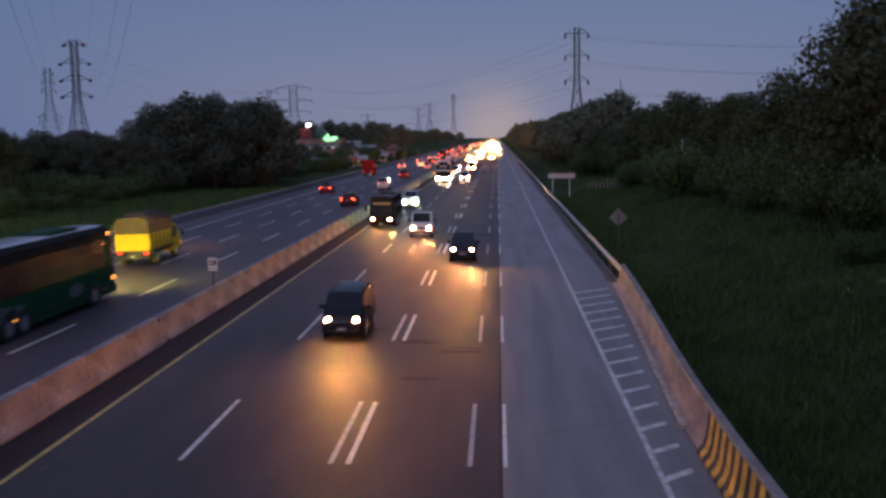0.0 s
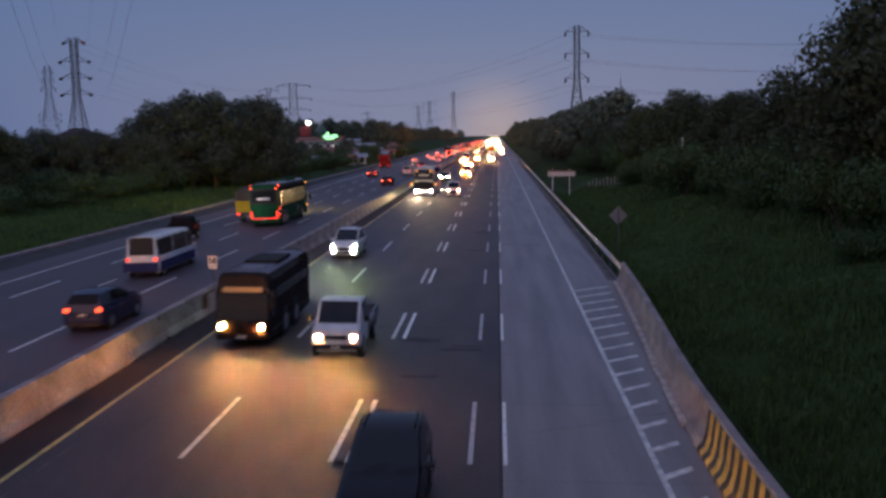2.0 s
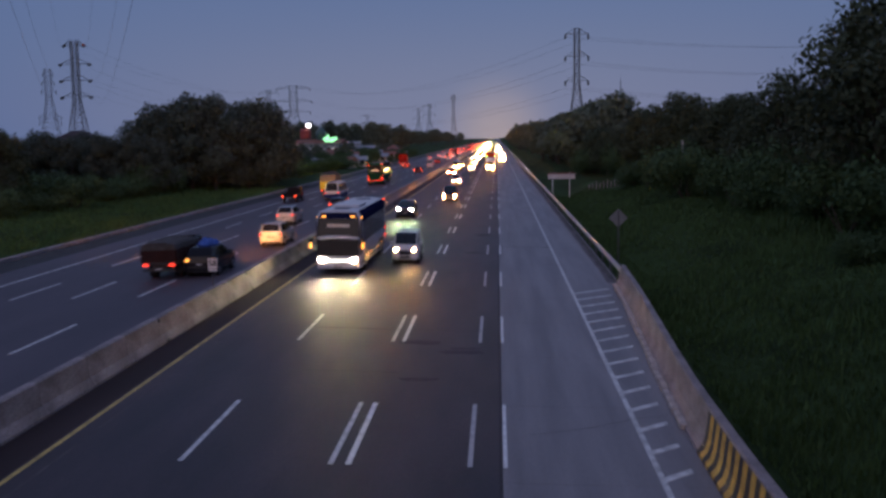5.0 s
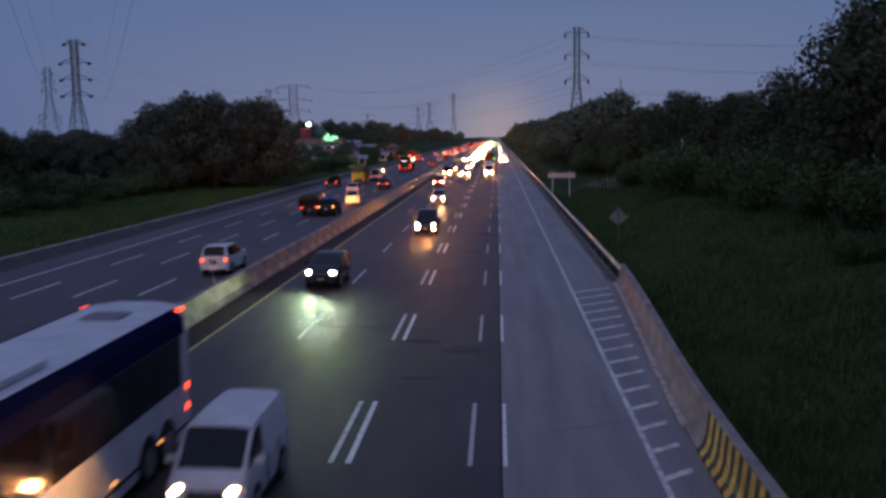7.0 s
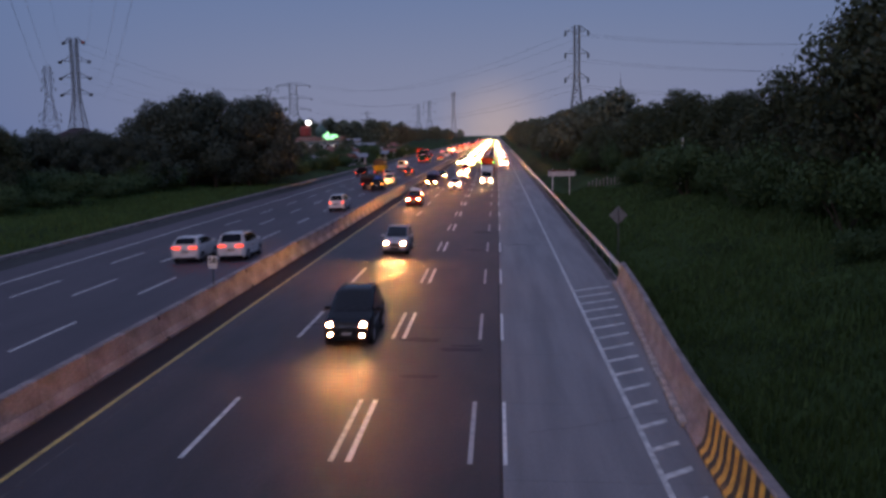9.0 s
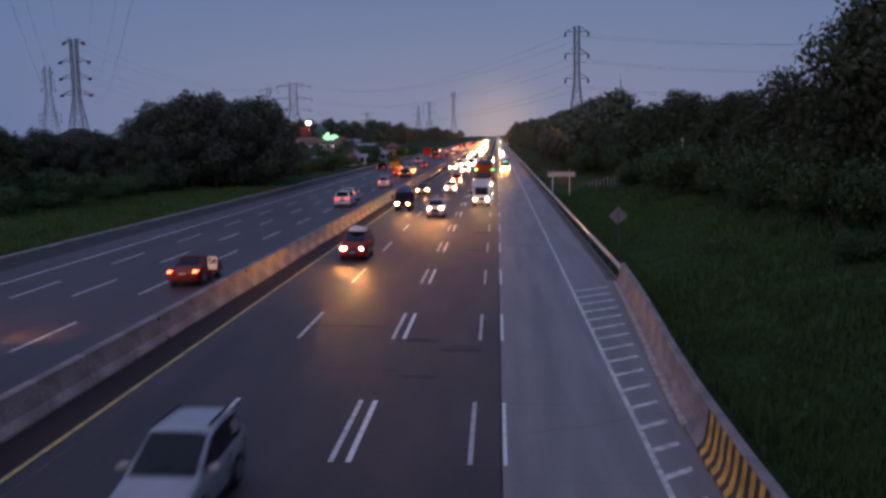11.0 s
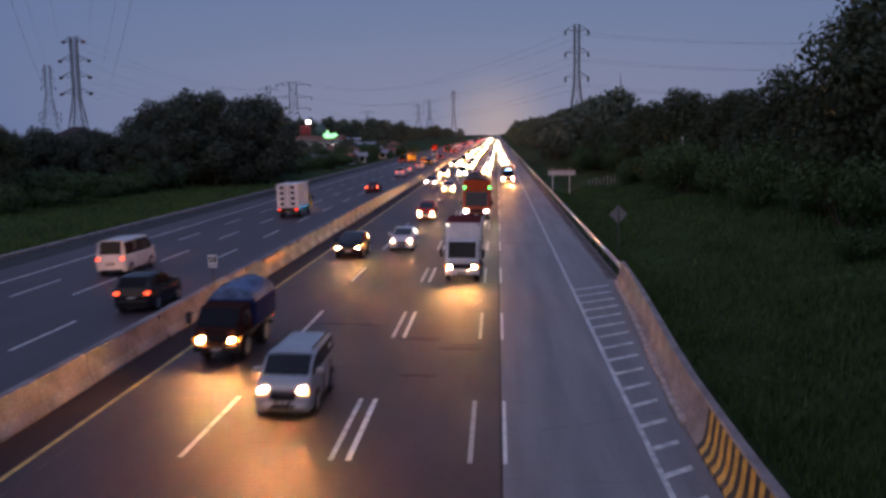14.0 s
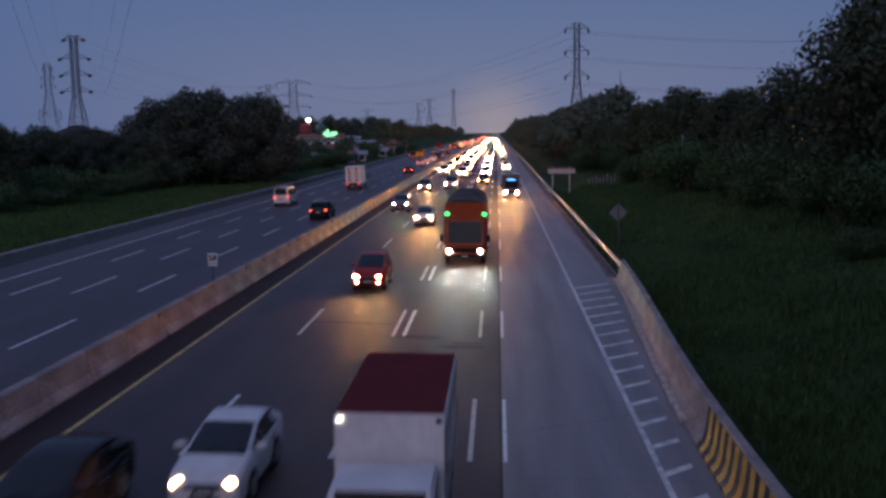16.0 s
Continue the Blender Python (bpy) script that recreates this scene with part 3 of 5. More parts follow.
for dx, z in ((-3.4, 36.4), (3.4, 36.4), (-3.4, 28.9), (3.4, 28.9), (-3.6, 21.3), (3.6, 21.3)):
    wire((24.1 + dx, 290, z), (190 + dx, 250, z + 1), 6.5, 0.028)
    wire((24.1 + dx, 290, z), (-110 + dx, 570, z + 2), 9, 0.03)
for dx, z in ((-4.6, 31.2), (4.6, 31.2), (-4.6, 26), (4.6, 26), (-3, 38.6), (3, 38.6)):
    wire((-134.3 + dx, 300, z), (9 + dx, -20, z + 3), 13, 0.016)
    wire((-134.3 + dx, 300, z), (-124 + dx, 570, z), 8, 0.028)
ball = bmesh.new()
bmesh.ops.create_uvsphere(ball, u_segments=12, v_segments=8, radius=0.45)
bmesh.ops.translate(ball, verts=ball.verts, vec=(-126.4, 289, 37.4))
tagged(part("marker_ball", ball, TANK, smooth=True), "small dark red warning ball on an overhead cable", "warning ball")


# ---- trees, bushes, grass ----
def leaves(rng, blobs, count, size):
    """Many small bent leaf clumps scattered through the shells of uneven blobs."""
    vs, fs = [], []
    tot = sum(b[3] ** 2 for b in blobs)
    for cx, cy, cz, r, flat in blobs:
        for _ in range(int(count * r * r / tot)):
            d = rng.normal(size=3)
            d /= np.linalg.norm(d)
            k = r * (1 - 0.55 * rng.random() ** 2.2) * (1 + 0.22 * noise.noise((d[0] * 2 + cx, d[1] * 2 + cy, d[2] * 2 + cz)))
            k *= 1.0 + max(0.0, 0.16 * rng.normal() - 0.02)
            c = np.array((cx + d[0] * k, cy + d[1] * k, cz + d[2] * k * flat))
            u = np.cross(d, rng.normal(size=3)) + 0.6 * rng.normal(size=3)
            u /= np.linalg.norm(u) + 1e-6
            w = np.cross(u, d + 0.25 * rng.normal(size=3))
            w /= np.linalg.norm(w) + 1e-6
            s = size * (0.5 + rng.random())
            i = len(vs)
            vs += [tuple(c - u * s), tuple(c + w * s * 0.5 + d * s * 0.2), tuple(c + u * s), tuple(c - w * s * 0.5 - d * s * 0.1)]
            fs += [(i, i + 1, i + 2), (i, i + 2, i + 3)]
    return vs, fs


def tree(seed, h, spread, count=6500, size=0.21, low=0.3, material=None):
    rng = np.random.default_rng(seed)
    t = thing("tree", "dark broadleaf tree with a dense uneven crown", "tree", "roadside trees")
    bm = bmesh.new()
    th = h * 0.5
    bend = rng.uniform(-0.3, 0.3, 2)
    beam(bm, (0, 0, -0.4), (bend[0], bend[1], th * 0.5), 0.022 * h, 0.017 * h, 8)
    beam(bm, (bend[0], bend[1], th * 0.5), (bend[0] * 1.5, bend[1] * 1.5, th * 1.25), 0.017 * h, 0.008 * h, 8)
    blobs = []
    n = 19
    for i in range(n):
        a = 2 * math.pi * (i * 0.382 + rng.random() * 0.1)
        z = h * (low + (0.86 - low) * (i + 0.5) / n)
        reach = spread * (0.62 + 0.42 * rng.random()) * math.sin(math.pi * min(0.95, 0.25 + 0.65 * (i + 1) / n)) * 0.8
        p = (reach * math.cos(a), reach * math.sin(a), z)
        beam(bm, (bend[0], bend[1], z * 0.55), p, 0.007 * h, 0.002 * h, 5)
        blobs.append((*p, spread * (0.24 + 0.20 * rng.random()), 0.8))
    blobs.append((0.1 * spread, 0, h * 0.90, spread * 0.27, 0.85))
    part("trunk", bm, BARK, t)
    vs, fs = leaves(rng, blobs, count, size)
    raw("crown", vs, fs, material or LEAF, t)
    return t


def bush(seed, h, spread, count=5200, size=0.095):
    rng = np.random.default_rng(seed)
    t = thing("bush", "dense dark green roadside bush", "bush", "roadside bushes")
    bm = bmesh.new()
    blobs = []
    for i in range(7):
        a = rng.random() * 6.28
        p = (spread * 0.55 * math.cos(a), spread * 0.55 * math.sin(a), h * (0.3 + 0.45 * rng.random()))
        beam(bm, (0, 0, -0.3), p, 0.05, 0.015, 5)
        blobs.append((*p, spread * (0.38 + 0.2 * rng.random()), h / spread * 0.7))
    part("stem", bm, BARK, t)
    vs, fs = leaves(rng, blobs, count, size)
    raw("crown", vs, fs, LEAF_B, t)
    return t


PROTO = [tree(11, 12, 4.6), tree(12, 13, 5.2), tree(13, 11, 4.2), tree(14, 12.5, 5.6, low=0.22)]
PROTO_L = [tree(41, 12, 4.8, 8000, 0.2, low=0.14, material=LEAF_HAZE), tree(42, 12.5, 5.4, 8000, 0.2, low=0.12, material=LEAF_HAZE)]
FARP = [tree(15, 12, 4.8, 1500, 0.48, material=LEAF_FAR_HAZE), tree(16, 13, 5.2, 1500, 0.48, material=LEAF_FAR_HAZE), tree(17, 11, 4.4, 1500, 0.48, material=LEAF_FAR_HAZE), tree(18, 12.5, 5.6, 1500, 0.48, material=LEAF_FAR_HAZE)]
BPRO = [bush(21, 2.6, 2.4), bush(22, 2.2, 2.8), bush(23, 3.2, 2.6)]
used = {}
SIZE = dict(zip(PROTO + FARP + BPRO, (0.72, 0.70, 0.72, 0.72, 0.95, 1.11, 1.14, 1.07, 0.89, 1.07, 1.18)))


def plant(protos, kind, x, y, s, turn):
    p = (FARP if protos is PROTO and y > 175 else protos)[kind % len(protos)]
    k = s * SIZE.get(p, 1.0)
    m = pose(x, y, zground(x, y) - 0.05, 0, 0, turn) @ Matrix.Diagonal((k, k, k, 1))
    if p not in used:
        used[p] = k
        p.matrix_world = m
        return p
    return copy_thing(p, m @ Matrix.Diagonal((1 / used[p], 1 / used[p], 1 / used[p], 1)))


rt = random.Random(9)
# the clump behind the far verge
for x, y, s in ((-50.6, 139, 1.02), (-49, 143, 1.12), (-45, 138, 1.22), (-42.2, 140, 1.14), (-38.4, 145, 1.03), (-37.2, 150, 1.2), (-50, 150, 1.1), (-46, 152, 1.2), (-42, 158, 1.15), (-40.0, 165, 1.15), (-41.0, 173, 0.8)):
    plant(PROTO_L, rt.randrange(4), x, y, s, rt.uniform(0, 360))
plant(PROTO_L, 0, -53.4, 140, 0.9, 30)
plant(PROTO_L, 1, -40.5, 151, 1.1, 200)
# lower growth further along that verge
for k in range(16):
    plant(PROTO_L, rt.randrange(4), -54 - rt.uniform(0, 26), 98 + k * 4 + rt.uniform(-3, 3), rt.uniform(0.54, 0.66), rt.uniform(0, 360))
for x, y, s in ((-51.8, 96, 1.02), (-56, 99, 1.0), (-49.5, 90, 0.7), (-60, 108, 1.0), (-66, 112, 0.98)):
    plant(PROTO, rt.randrange(4), x, y, s, rt.uniform(0, 360))
for k in range(11):
    plant(PROTO_L, rt.randrange(4), -62 + 1.55 * k, 122 + rt.uniform(-4, 5), rt.uniform(0.6, 0.7), rt.uniform(0, 360))
for k in range(36):
    plant(BPRO, rt.randrange(3), -46 - rt.uniform(0, 12) - 0.05 * k, 84 + k * 2.4 + rt.uniform(-2, 2), rt.uniform(0.8, 1.5), rt.uniform(0, 360))
for k in range(14):
    plant(BPRO, rt.randrange(3), -40.5 - rt.uniform(0, 4), 178 + k * 9, rt.uniform(0.8, 1.3), rt.uniform(0, 360))
# far woods behind the houses and along the vanishing road
for k in range(22):
    plant(PROTO, rt.randrange(4), -62 - rt.uniform(0, 55), 420 + k * 14 + rt.uniform(-6, 6), rt.uniform(0.85, 1.25), rt.uniform(0, 360))
for k in range(26):
    plant(PROTO, rt.randrange(4), -47 - rt.uniform(0, 40), 500 + k * 32, rt.uniform(0.9, 1.3), rt.uniform(0, 360))
for x, y, s in ((-57, 470, 1.05), (-53, 480, 1.1), (-49.5, 490, 1.0), (-83, 560, 1.45), (-92, 565, 1.5), (-101, 570, 1.5), (-110, 560, 1.4)):
    plant(PROTO, rt.randrange(4), x, y, s, rt.uniform(0, 360))
# the wood on the near bank; the last eight, unseen, are added for shade
for x, y, s in ((22.6, 58, 1.40), (25.2, 61, 1.62), (27.2, 54, 1.46), (25.0, 66, 1.12), (26.8, 69, 0.98), (31, 70, 1.1), (27, 47, 1.1), (32, 60, 1.2), (24.5, 44, 0.85), (22.5, 36, 0.85), (21, 28, 0.85), (25, 38, 1.0), (19.5, 20, 0.8), (22.5, 24, 0.9), (18.5, 13, 0.8), (24, 30, 0.95), (20, 8, 0.85)):
    plant(PROTO, rt.randrange(4), x, y, s, rt.uniform(0, 360))
for k in range(44):
    y = 76 + k * 5.2
    edge = 21.5 - 0.055 * (y - 76) if y < 190 else max(11.5, 15.2 - 0.02 * (y - 190))
    s = max(0.86, 1.0 - 0.003 * (y - 76))
    plant(PROTO, rt.randrange(4), edge + rt.uniform(0, 3.0), y, s * rt.uniform(0.88, 1.1), rt.uniform(0, 360))
    plant(PROTO, rt.randrange(4), edge + rt.uniform(5, 11), y + 2.5, s * rt.uniform(0.85, 1.12), rt.uniform(0, 360))
for k in range(34):
    plant(PROTO, rt.randrange(4), 12 + rt.uniform(0, 8), 310 + k * 22, rt.uniform(0.9, 1.1), rt.uniform(0, 360))
for k in range(32):
    y = 50 + k * 4.4
    plant(BPRO, rt.randrange(3), 20.4 - 0.03 * (y - 50) + rt.uniform(-1.0, 3.5), y, rt.uniform(0.7, 1.35), rt.uniform(0, 360))
for k in range(16):
    plant(BPRO, rt.randrange(3), rt.uniform(17, 24), rt.uniform(24, 50), rt.uniform(0.5, 1.0), rt.uniform(0, 360))


for k in range(60):
    plant(BPRO, rt.randrange(3), -35.5 - rt.uniform(0, 14), 185 + k * 4.2 + rt.uniform(-3, 3), rt.uniform(0.7, 1.3), rt.uniform(0, 360))
for k in range(18):
    plant(PROTO, rt.randrange(4), -40 - rt.uniform(0, 16), 205 + k * 14 + rt.uniform(-3, 3), rt.uniform(0.3, 0.5), rt.uniform(0, 360))
plant(BPRO, 2, 18.0, 91.5, 1.5, 40)
# trees added out of view to cast shade on the lower near bank
for x, y, s in ((14.6, 19, 1.5), (12.6, 11, 1.5), (18.2, 27, 1.6), (21.5, 35, 1.6), (13.5, 3, 1.5)):
    plant(PROTO, rt.randrange(4), x, y, s, rt.uniform(0, 360))
plant(PROTO, 0, 18.2, 115, 1.15, 20)
plant(PROTO, 1, 19.3, 104, 1.14, 75)
plant(PROTO, 3, 21.0, 101, 1.05, 190)


def grass(x0, x1, y0, y1, count, hmin, hmax, seed, material):
    rng = np.random.default_rng(seed)
    vs, fs = [], []
    for _ in range(count):
        x, y = rng.uniform(x0, x1), y0 + (y1 - y0) * rng.random() ** 1.5
        z = zground(x, y) - 0.03
        h = rng.uniform(hmin, hmax) * max(0.55, 1 + 0.6 * noise.noise((x * 0.35, y * 0.35, 7)) + 0.9 * noise.noise((x * 0.13, y * 0.10, 2)))
        a, b = rng.uniform(0, 6.28), rng.uniform(-0.35, 0.35, 2)
        w = 0.035 + 0.0005 * y
        i = len(vs)
        vs += [(x - w * math.cos(a), y - w * math.sin(a), z), (x + w * math.cos(a), y + w * math.sin(a), z), (x + b[0] * h, y + b[1] * h, z + h)]
        fs.append((i, i + 1, i + 2))
    return tagged(raw("grass", vs, fs, material), "tufts of rough dark green grass on the bank", "grass", kind="stuff")


grass(6.75, 22, 14, 130, 70000, 0.12, 0.42, 31, BLADE)
grass(-50, -32.9, 45, 150, 36000, 0.15, 0.5, 32, BLADE_L)


# ---- buildings across the fields ----
def house(x, y, w, d, h, roof, wall, label, turn=0, eave=0.5, rise=2.0, windows=3, hip=0.0):
    t = thing("house", label, "house", "houses across the fields")
    t.matrix_world = pose(x, y, zground(x, y) - 0.2, 0, 0, turn)
    part("wall", box(-w / 2, w / 2, -d / 2, d / 2, 0, h, 0.03), wall, t)
    a, b = w / 2 + eave, d / 2 + eave
    bm = bmesh.new()
    loft([[(-a, -b, h), (-a + hip, 0, h + rise), (-a, b, h), (-a, b, h - 0.15), (-a, -b, h - 0.15)], [(a, -b, h), (a - hip, 0, h + rise), (a, b, h), (a, b, h - 0.15), (a, -b, h - 0.15)]], bm=bm)
    part("roof", bm, roof, t)
    for i in range(windows):
        c = -w / 2 + w * (i + 0.5) / windows
        wd = part("window", box(c - 0.55, c + 0.55, -d / 2 - 0.05, -d / 2 + 0.05, h * 0.35, h * 0.35 + 1.3), TRIM, t)
        part("pane", box(c - 0.48, c + 0.48, -d / 2 - 0.07, -d / 2 - 0.04, h * 0.35 + 0.07, h * 0.35 + 1.23), GLASS, wd)
    return t


mosque = thing("prayer_hall", "teal and white prayer hall with arched windows and green dome", "building")
mosque.matrix_world = pose(-61, 332, -0.6)
part("wall", box(-9.5, 5.6, 0, 14, 0, 6.3, 0.04), mat("teal_plaster", (0.16, 0.24, 0.25), 0.8, var=0.15, scale=0.6, fine=10), mosque)
part("cornice", box(-10, 6.1, -0.6, 14.5, 6.3, 6.65, 0.05), SIGN_W, mosque)
part("roof", loft([[(-10.3, y, z) for y, z in ((-0.9, 6.66), (7, 8.1), (14.8, 6.66), (14.8, 6.6), (-0.9, 6.6))], [(6.4, y, z) for y, z in ((-0.9, 6.66), (7, 8.1), (14.8, 6.66), (14.8, 6.6), (-0.9, 6.6))]]), ROOF_T, mosque)
part("ledge", box(-9.8, 5.9, -0.35, 0.0, 2.7, 2.95), WALL_W, mosque)
for k in range(6):
    c = -8.2 + k * 2.5
    ring = [(c + 0.72 * math.cos(a), 0, 4.75 + 0.72 * math.sin(a)) for a in [math.pi * i / 10 for i in range(11)]] + [(c - 0.72, 0, 3.4), (c + 0.72, 0, 3.4)]
    win = part("window", loft([[(x, -0.05, z) for x, _, z in ring], [(x, 0.1, z) for x, _, z in ring]]), GLASS_D, mosque)
    out = [(c + (x - c) * 1.42, -0.12, 4.5 + (z - 4.5) * 1.34) for x, _, z in ring]
    part("frame", loft([out, [(x, -0.09, z) for x, _, z in ring], [(x, 0.02, z) for x, _, z in ring], [(x, 0.02, z) for x, _, z in out], out], caps=False), SIGN_W, win)
    part("door", box(c - 0.7, c + 0.7, -0.04, 0.06, 0.2, 2.3, 0.01), TRIM, mosque)
db = bmesh.new()
loft([[(-2.0 + r * math.cos(2 * math.pi * i / 20), 7 + r * math.sin(2 * math.pi * i / 20), z) for i in range(20)] for r, z in
      ((1.7, 7.7), (1.75, 8.6), (1.95, 9.1), (2.0, 9.9), (1.7, 10.8), (1.1, 11.5), (0.5, 12.0), (0.15, 12.4), (0.08, 14.0))], bm=db)
part("dome", db, DOME, mosque, smooth=True)
sg = thing("neon_sign", "glowing green rooftop sign in unreadable strokes", "sign")
sg.matrix_world = pose(-58.6, 333.0, 6.0)
for x0, x1, z0, z1 in ((-2.6, 2.6, 1.2, 1.6), (-2.2, -0.4, 1.75, 2.2), (0.2, 2.3, 1.75, 2.1), (-1.2, -0.5, 2.3, 3.0), (-2.0, 1.4, 0.6, 1.0)):
    part("stroke", box(x0, x1, -0.1, 0.1, z0, z1, 0.04), NEON, sg)
for x in (-1.8, 1.8):
    part("stand", box(x - 0.06, x + 0.06, 0.1, 0.22, -0.05, 2.4), DARK_STEEL, sg)
tk = thing("water_tank", "red cylindrical water tank on a steel stand", "tank")
tk.matrix_world = pose(-70, 346, -0.6)
part("drum", loft([[(r * math.cos(2 * math.pi * i / 18), r * math.sin(2 * math.pi * i / 18), z) for i in range(18)] for r, z in ((1.9, 8.4), (2.0, 8.6), (2.0, 11.3), (1.4, 12.0))]), TANK, tk)
for sx in (-1.3, 1.3):
    for sy in (-1.3, 1.3):
        part("leg", box(sx - 0.1, sx + 0.1, sy - 0.1, sy + 0.1, 0, 8.45), DARK_STEEL, tk)
fl = thing("flood_light", "bright white flood lamp on a pole", "lamp")
fl.matrix_world = pose(-68.6, 345, -0.6)
part("pole", beam(bmesh.new(), (0, 0, 0), (0, 0, 13.2), 0.1, 0.07, 8), DARK_STEEL, fl)
part("lamp_head", box(-0.7, 0.7, -0.3, 0.1, 12.6, 13.7, 0.1), FLOOD, fl)
house(-117.5, 262, 9, 10, 8.2, mat("roof_dark", (0.035, 0.022, 0.024), 0.8, var=0.25, scale=1.2, fine=8), WALL_W, "white-walled hall with a dark hipped roof behind the trees", 6, 0.8, 2.4, 4, 3.6)
for x, y, w, h, rf, tn in ((-50, 285, 8, 3.2, ROOF_T, 8), (-56, 292, 7, 3.0, ROOF_G, -5), (-47.5, 300, 6, 2.8, ROOF_T, 20), (-73, 300, 9, 3.4, ROOF_T, 0), (-53, 318, 8, 3.4, ROOF_T, 12),
                           (-45, 330, 9, 3.2, ROOF_G, 6), (-46, 352, 8, 3.4, ROOF_T, -8), (-52, 375, 10, 4.2, ROOF_G, 10), (-44, 392, 8, 3.4, ROOF_T, 0), (-66, 400, 16, 6.2, ROOF_G, 4), (-50, 420, 9, 4.0, ROOF_T, 14), (-38.5, 262, 4, 2.6, ROOF_G, 10), (-40, 247, 4.5, 2.6, ROOF_T, -8), (-43, 272, 5, 2.8, ROOF_G, 4), (-38, 310, 4, 2.5, ROOF_G, 0), (-39, 338, 5, 2.8, ROOF_T, 6), (-38, 366, 5, 2.8, ROOF_G, -6), (-44, 232, 4, 2.4, ROOF_G, 12), (-52, 262, 6, 3.0, ROOF_T, -4), (-58, 276, 7, 3.2, ROOF_G, 3)):
    house(x, y, w, 6.5, 0.8 * h, rf, WALL_W, "small plastered house with a pitched roof by the motorway", tn, 0.6, 1.0, 2)
for x, y, z, s in ((-90, 331, 1.0, 0.25), (-61, 290, 3.0, 0.2), (-75, 420, 6.0, 0.3), (-52, 300, 2.6, 0.22)):
    l = thing("yard_lamp", "small lit yard lamp on a post", "lamp", "yard lamps")
    l.matrix_world = pose(x, y, zground(x, y))
    part("post", beam(bmesh.new(), (0, 0, -0.1), (0, 0, z + 1.2), 0.05, n=6), DARK_STEEL, l)
    part("lamp_head", box(-s, s, -s, s, z + 1.2, z + 1.2 + 2 * s, 0.05), YARD, l)


# ---- vehicles: forward is +y, the origin on the road under the middle ----
def wheel(parent, x, y, r, wid=0.22, rim=True):
    s = 1 if x > 0 else -1
    tyre = part("wheel", disc_x(-wid / 2, wid / 2, r), TYRE, parent)
    tyre.location = (x, y, r)
    if rim:
        part("rim", disc_x(s * wid / 2 - 0.02, s * wid / 2 + 0.012, r * 0.62, 12), RIM, tyre)


def lamp(name, parent, x, y, z, w, h, d, material, lean=0.0):
    bm = box(-w / 2, w / 2, -d / 2, d / 2, -h / 2, h / 2, min(w, h, d) * 0.3, seg=2)
    ob = part(name, bm, material, parent)
    ob.matrix_local = pose(x, y, z, 0, 0, lean)
    return ob


def headlight(parent, x, y, z, w, h, material, lean=0.0, name="headlight", tilt=20):
    """A dark housing with cheeks and a deeper lower lip round a round-cornered lit lens."""
    h *= 0.8
    ct, st = math.cos(radians(tilt)), math.sin(radians(tilt))
    ang = [2 * math.pi * i / 16 for i in range(16)]
    sq = lambda v: math.copysign(abs(v) ** 0.85, v)

    def ring(k, out, cheek=0.0, flat=False):
        pts = []
        for a in ang:
            u, v = w / 2 * k * sq(math.cos(a)), h / 2 / ct * k * sq(math.sin(a))
            o = out + cheek * (2.0 + 4.0 * max(0.0, -math.sin(a)))
            pts.append((u, -0.18, v * ct) if flat else (u, -v * st + o * ct, v * ct + o * st))
        return pts
    hs = part(name, loft([ring(1.1, 0, flat=True), ring(1.16, -0.004, 0.014), ring(1.05, 0.0, 0.018), ring(1.0, -0.02)]), TRIM, parent)
    hs.matrix_local = pose(x, y, z + 0.02, 0, 0, lean)
    part("lens", loft([ring(0.99, -0.03), ring(0.985, -0.002), ring(0.6, 0.001)]), material, hs)
    return hs


def plates(t, L, zf=0.45, zr=0.75):
    for s, z in ((1, zf), (-1, zr)):
        p = part("number_plate", box(-0.21, 0.21, -0.012, 0.012, -0.07, 0.07, 0.004), PLATE, t)
        p.location = (0, s * (L / 2 + 0.015), z)
        part("lettering", box(-0.15, 0.15, 0.012 if s > 0 else -0.016, 0.016 if s > 0 else -0.012, -0.025, 0.03), BARS, p)


def ring12(y, zb, belt, roof, w, wr):
    r = [(0.80 * w, zb), (w, zb + 0.13), (w * 1.0, belt - 0.14), (0.965 * w, belt), (wr, roof - 0.06), (0.92 * wr, roof)]
    return [(x, y, z) for x, z in r] + [(-x, y, z) for x, z in r[::-1]]


def section(y, zb, belt, roof, w, wr):
    """A car's cross-section: sill, bulging flank, belt line, leaning glass, crowned roof."""
    up, top = belt - zb, roof - belt
    r = [(0.86 * w, zb), (0.965 * w, zb + 0.08 * up), (0.995 * w, zb + 0.35 * up), (w, zb + 0.70 * up), (0.975 * w, zb + 0.93 * up), (0.945 * w, belt),
         (wr, belt + 0.84 * top), (0.94 * wr, belt + 0.94 * top), (0.72 * wr, belt + 0.99 * top), (0.30 * wr, roof)]
    return [(x, y, z) for x, z in r] + [(-x, y, z) for x, z in r[::-1]]


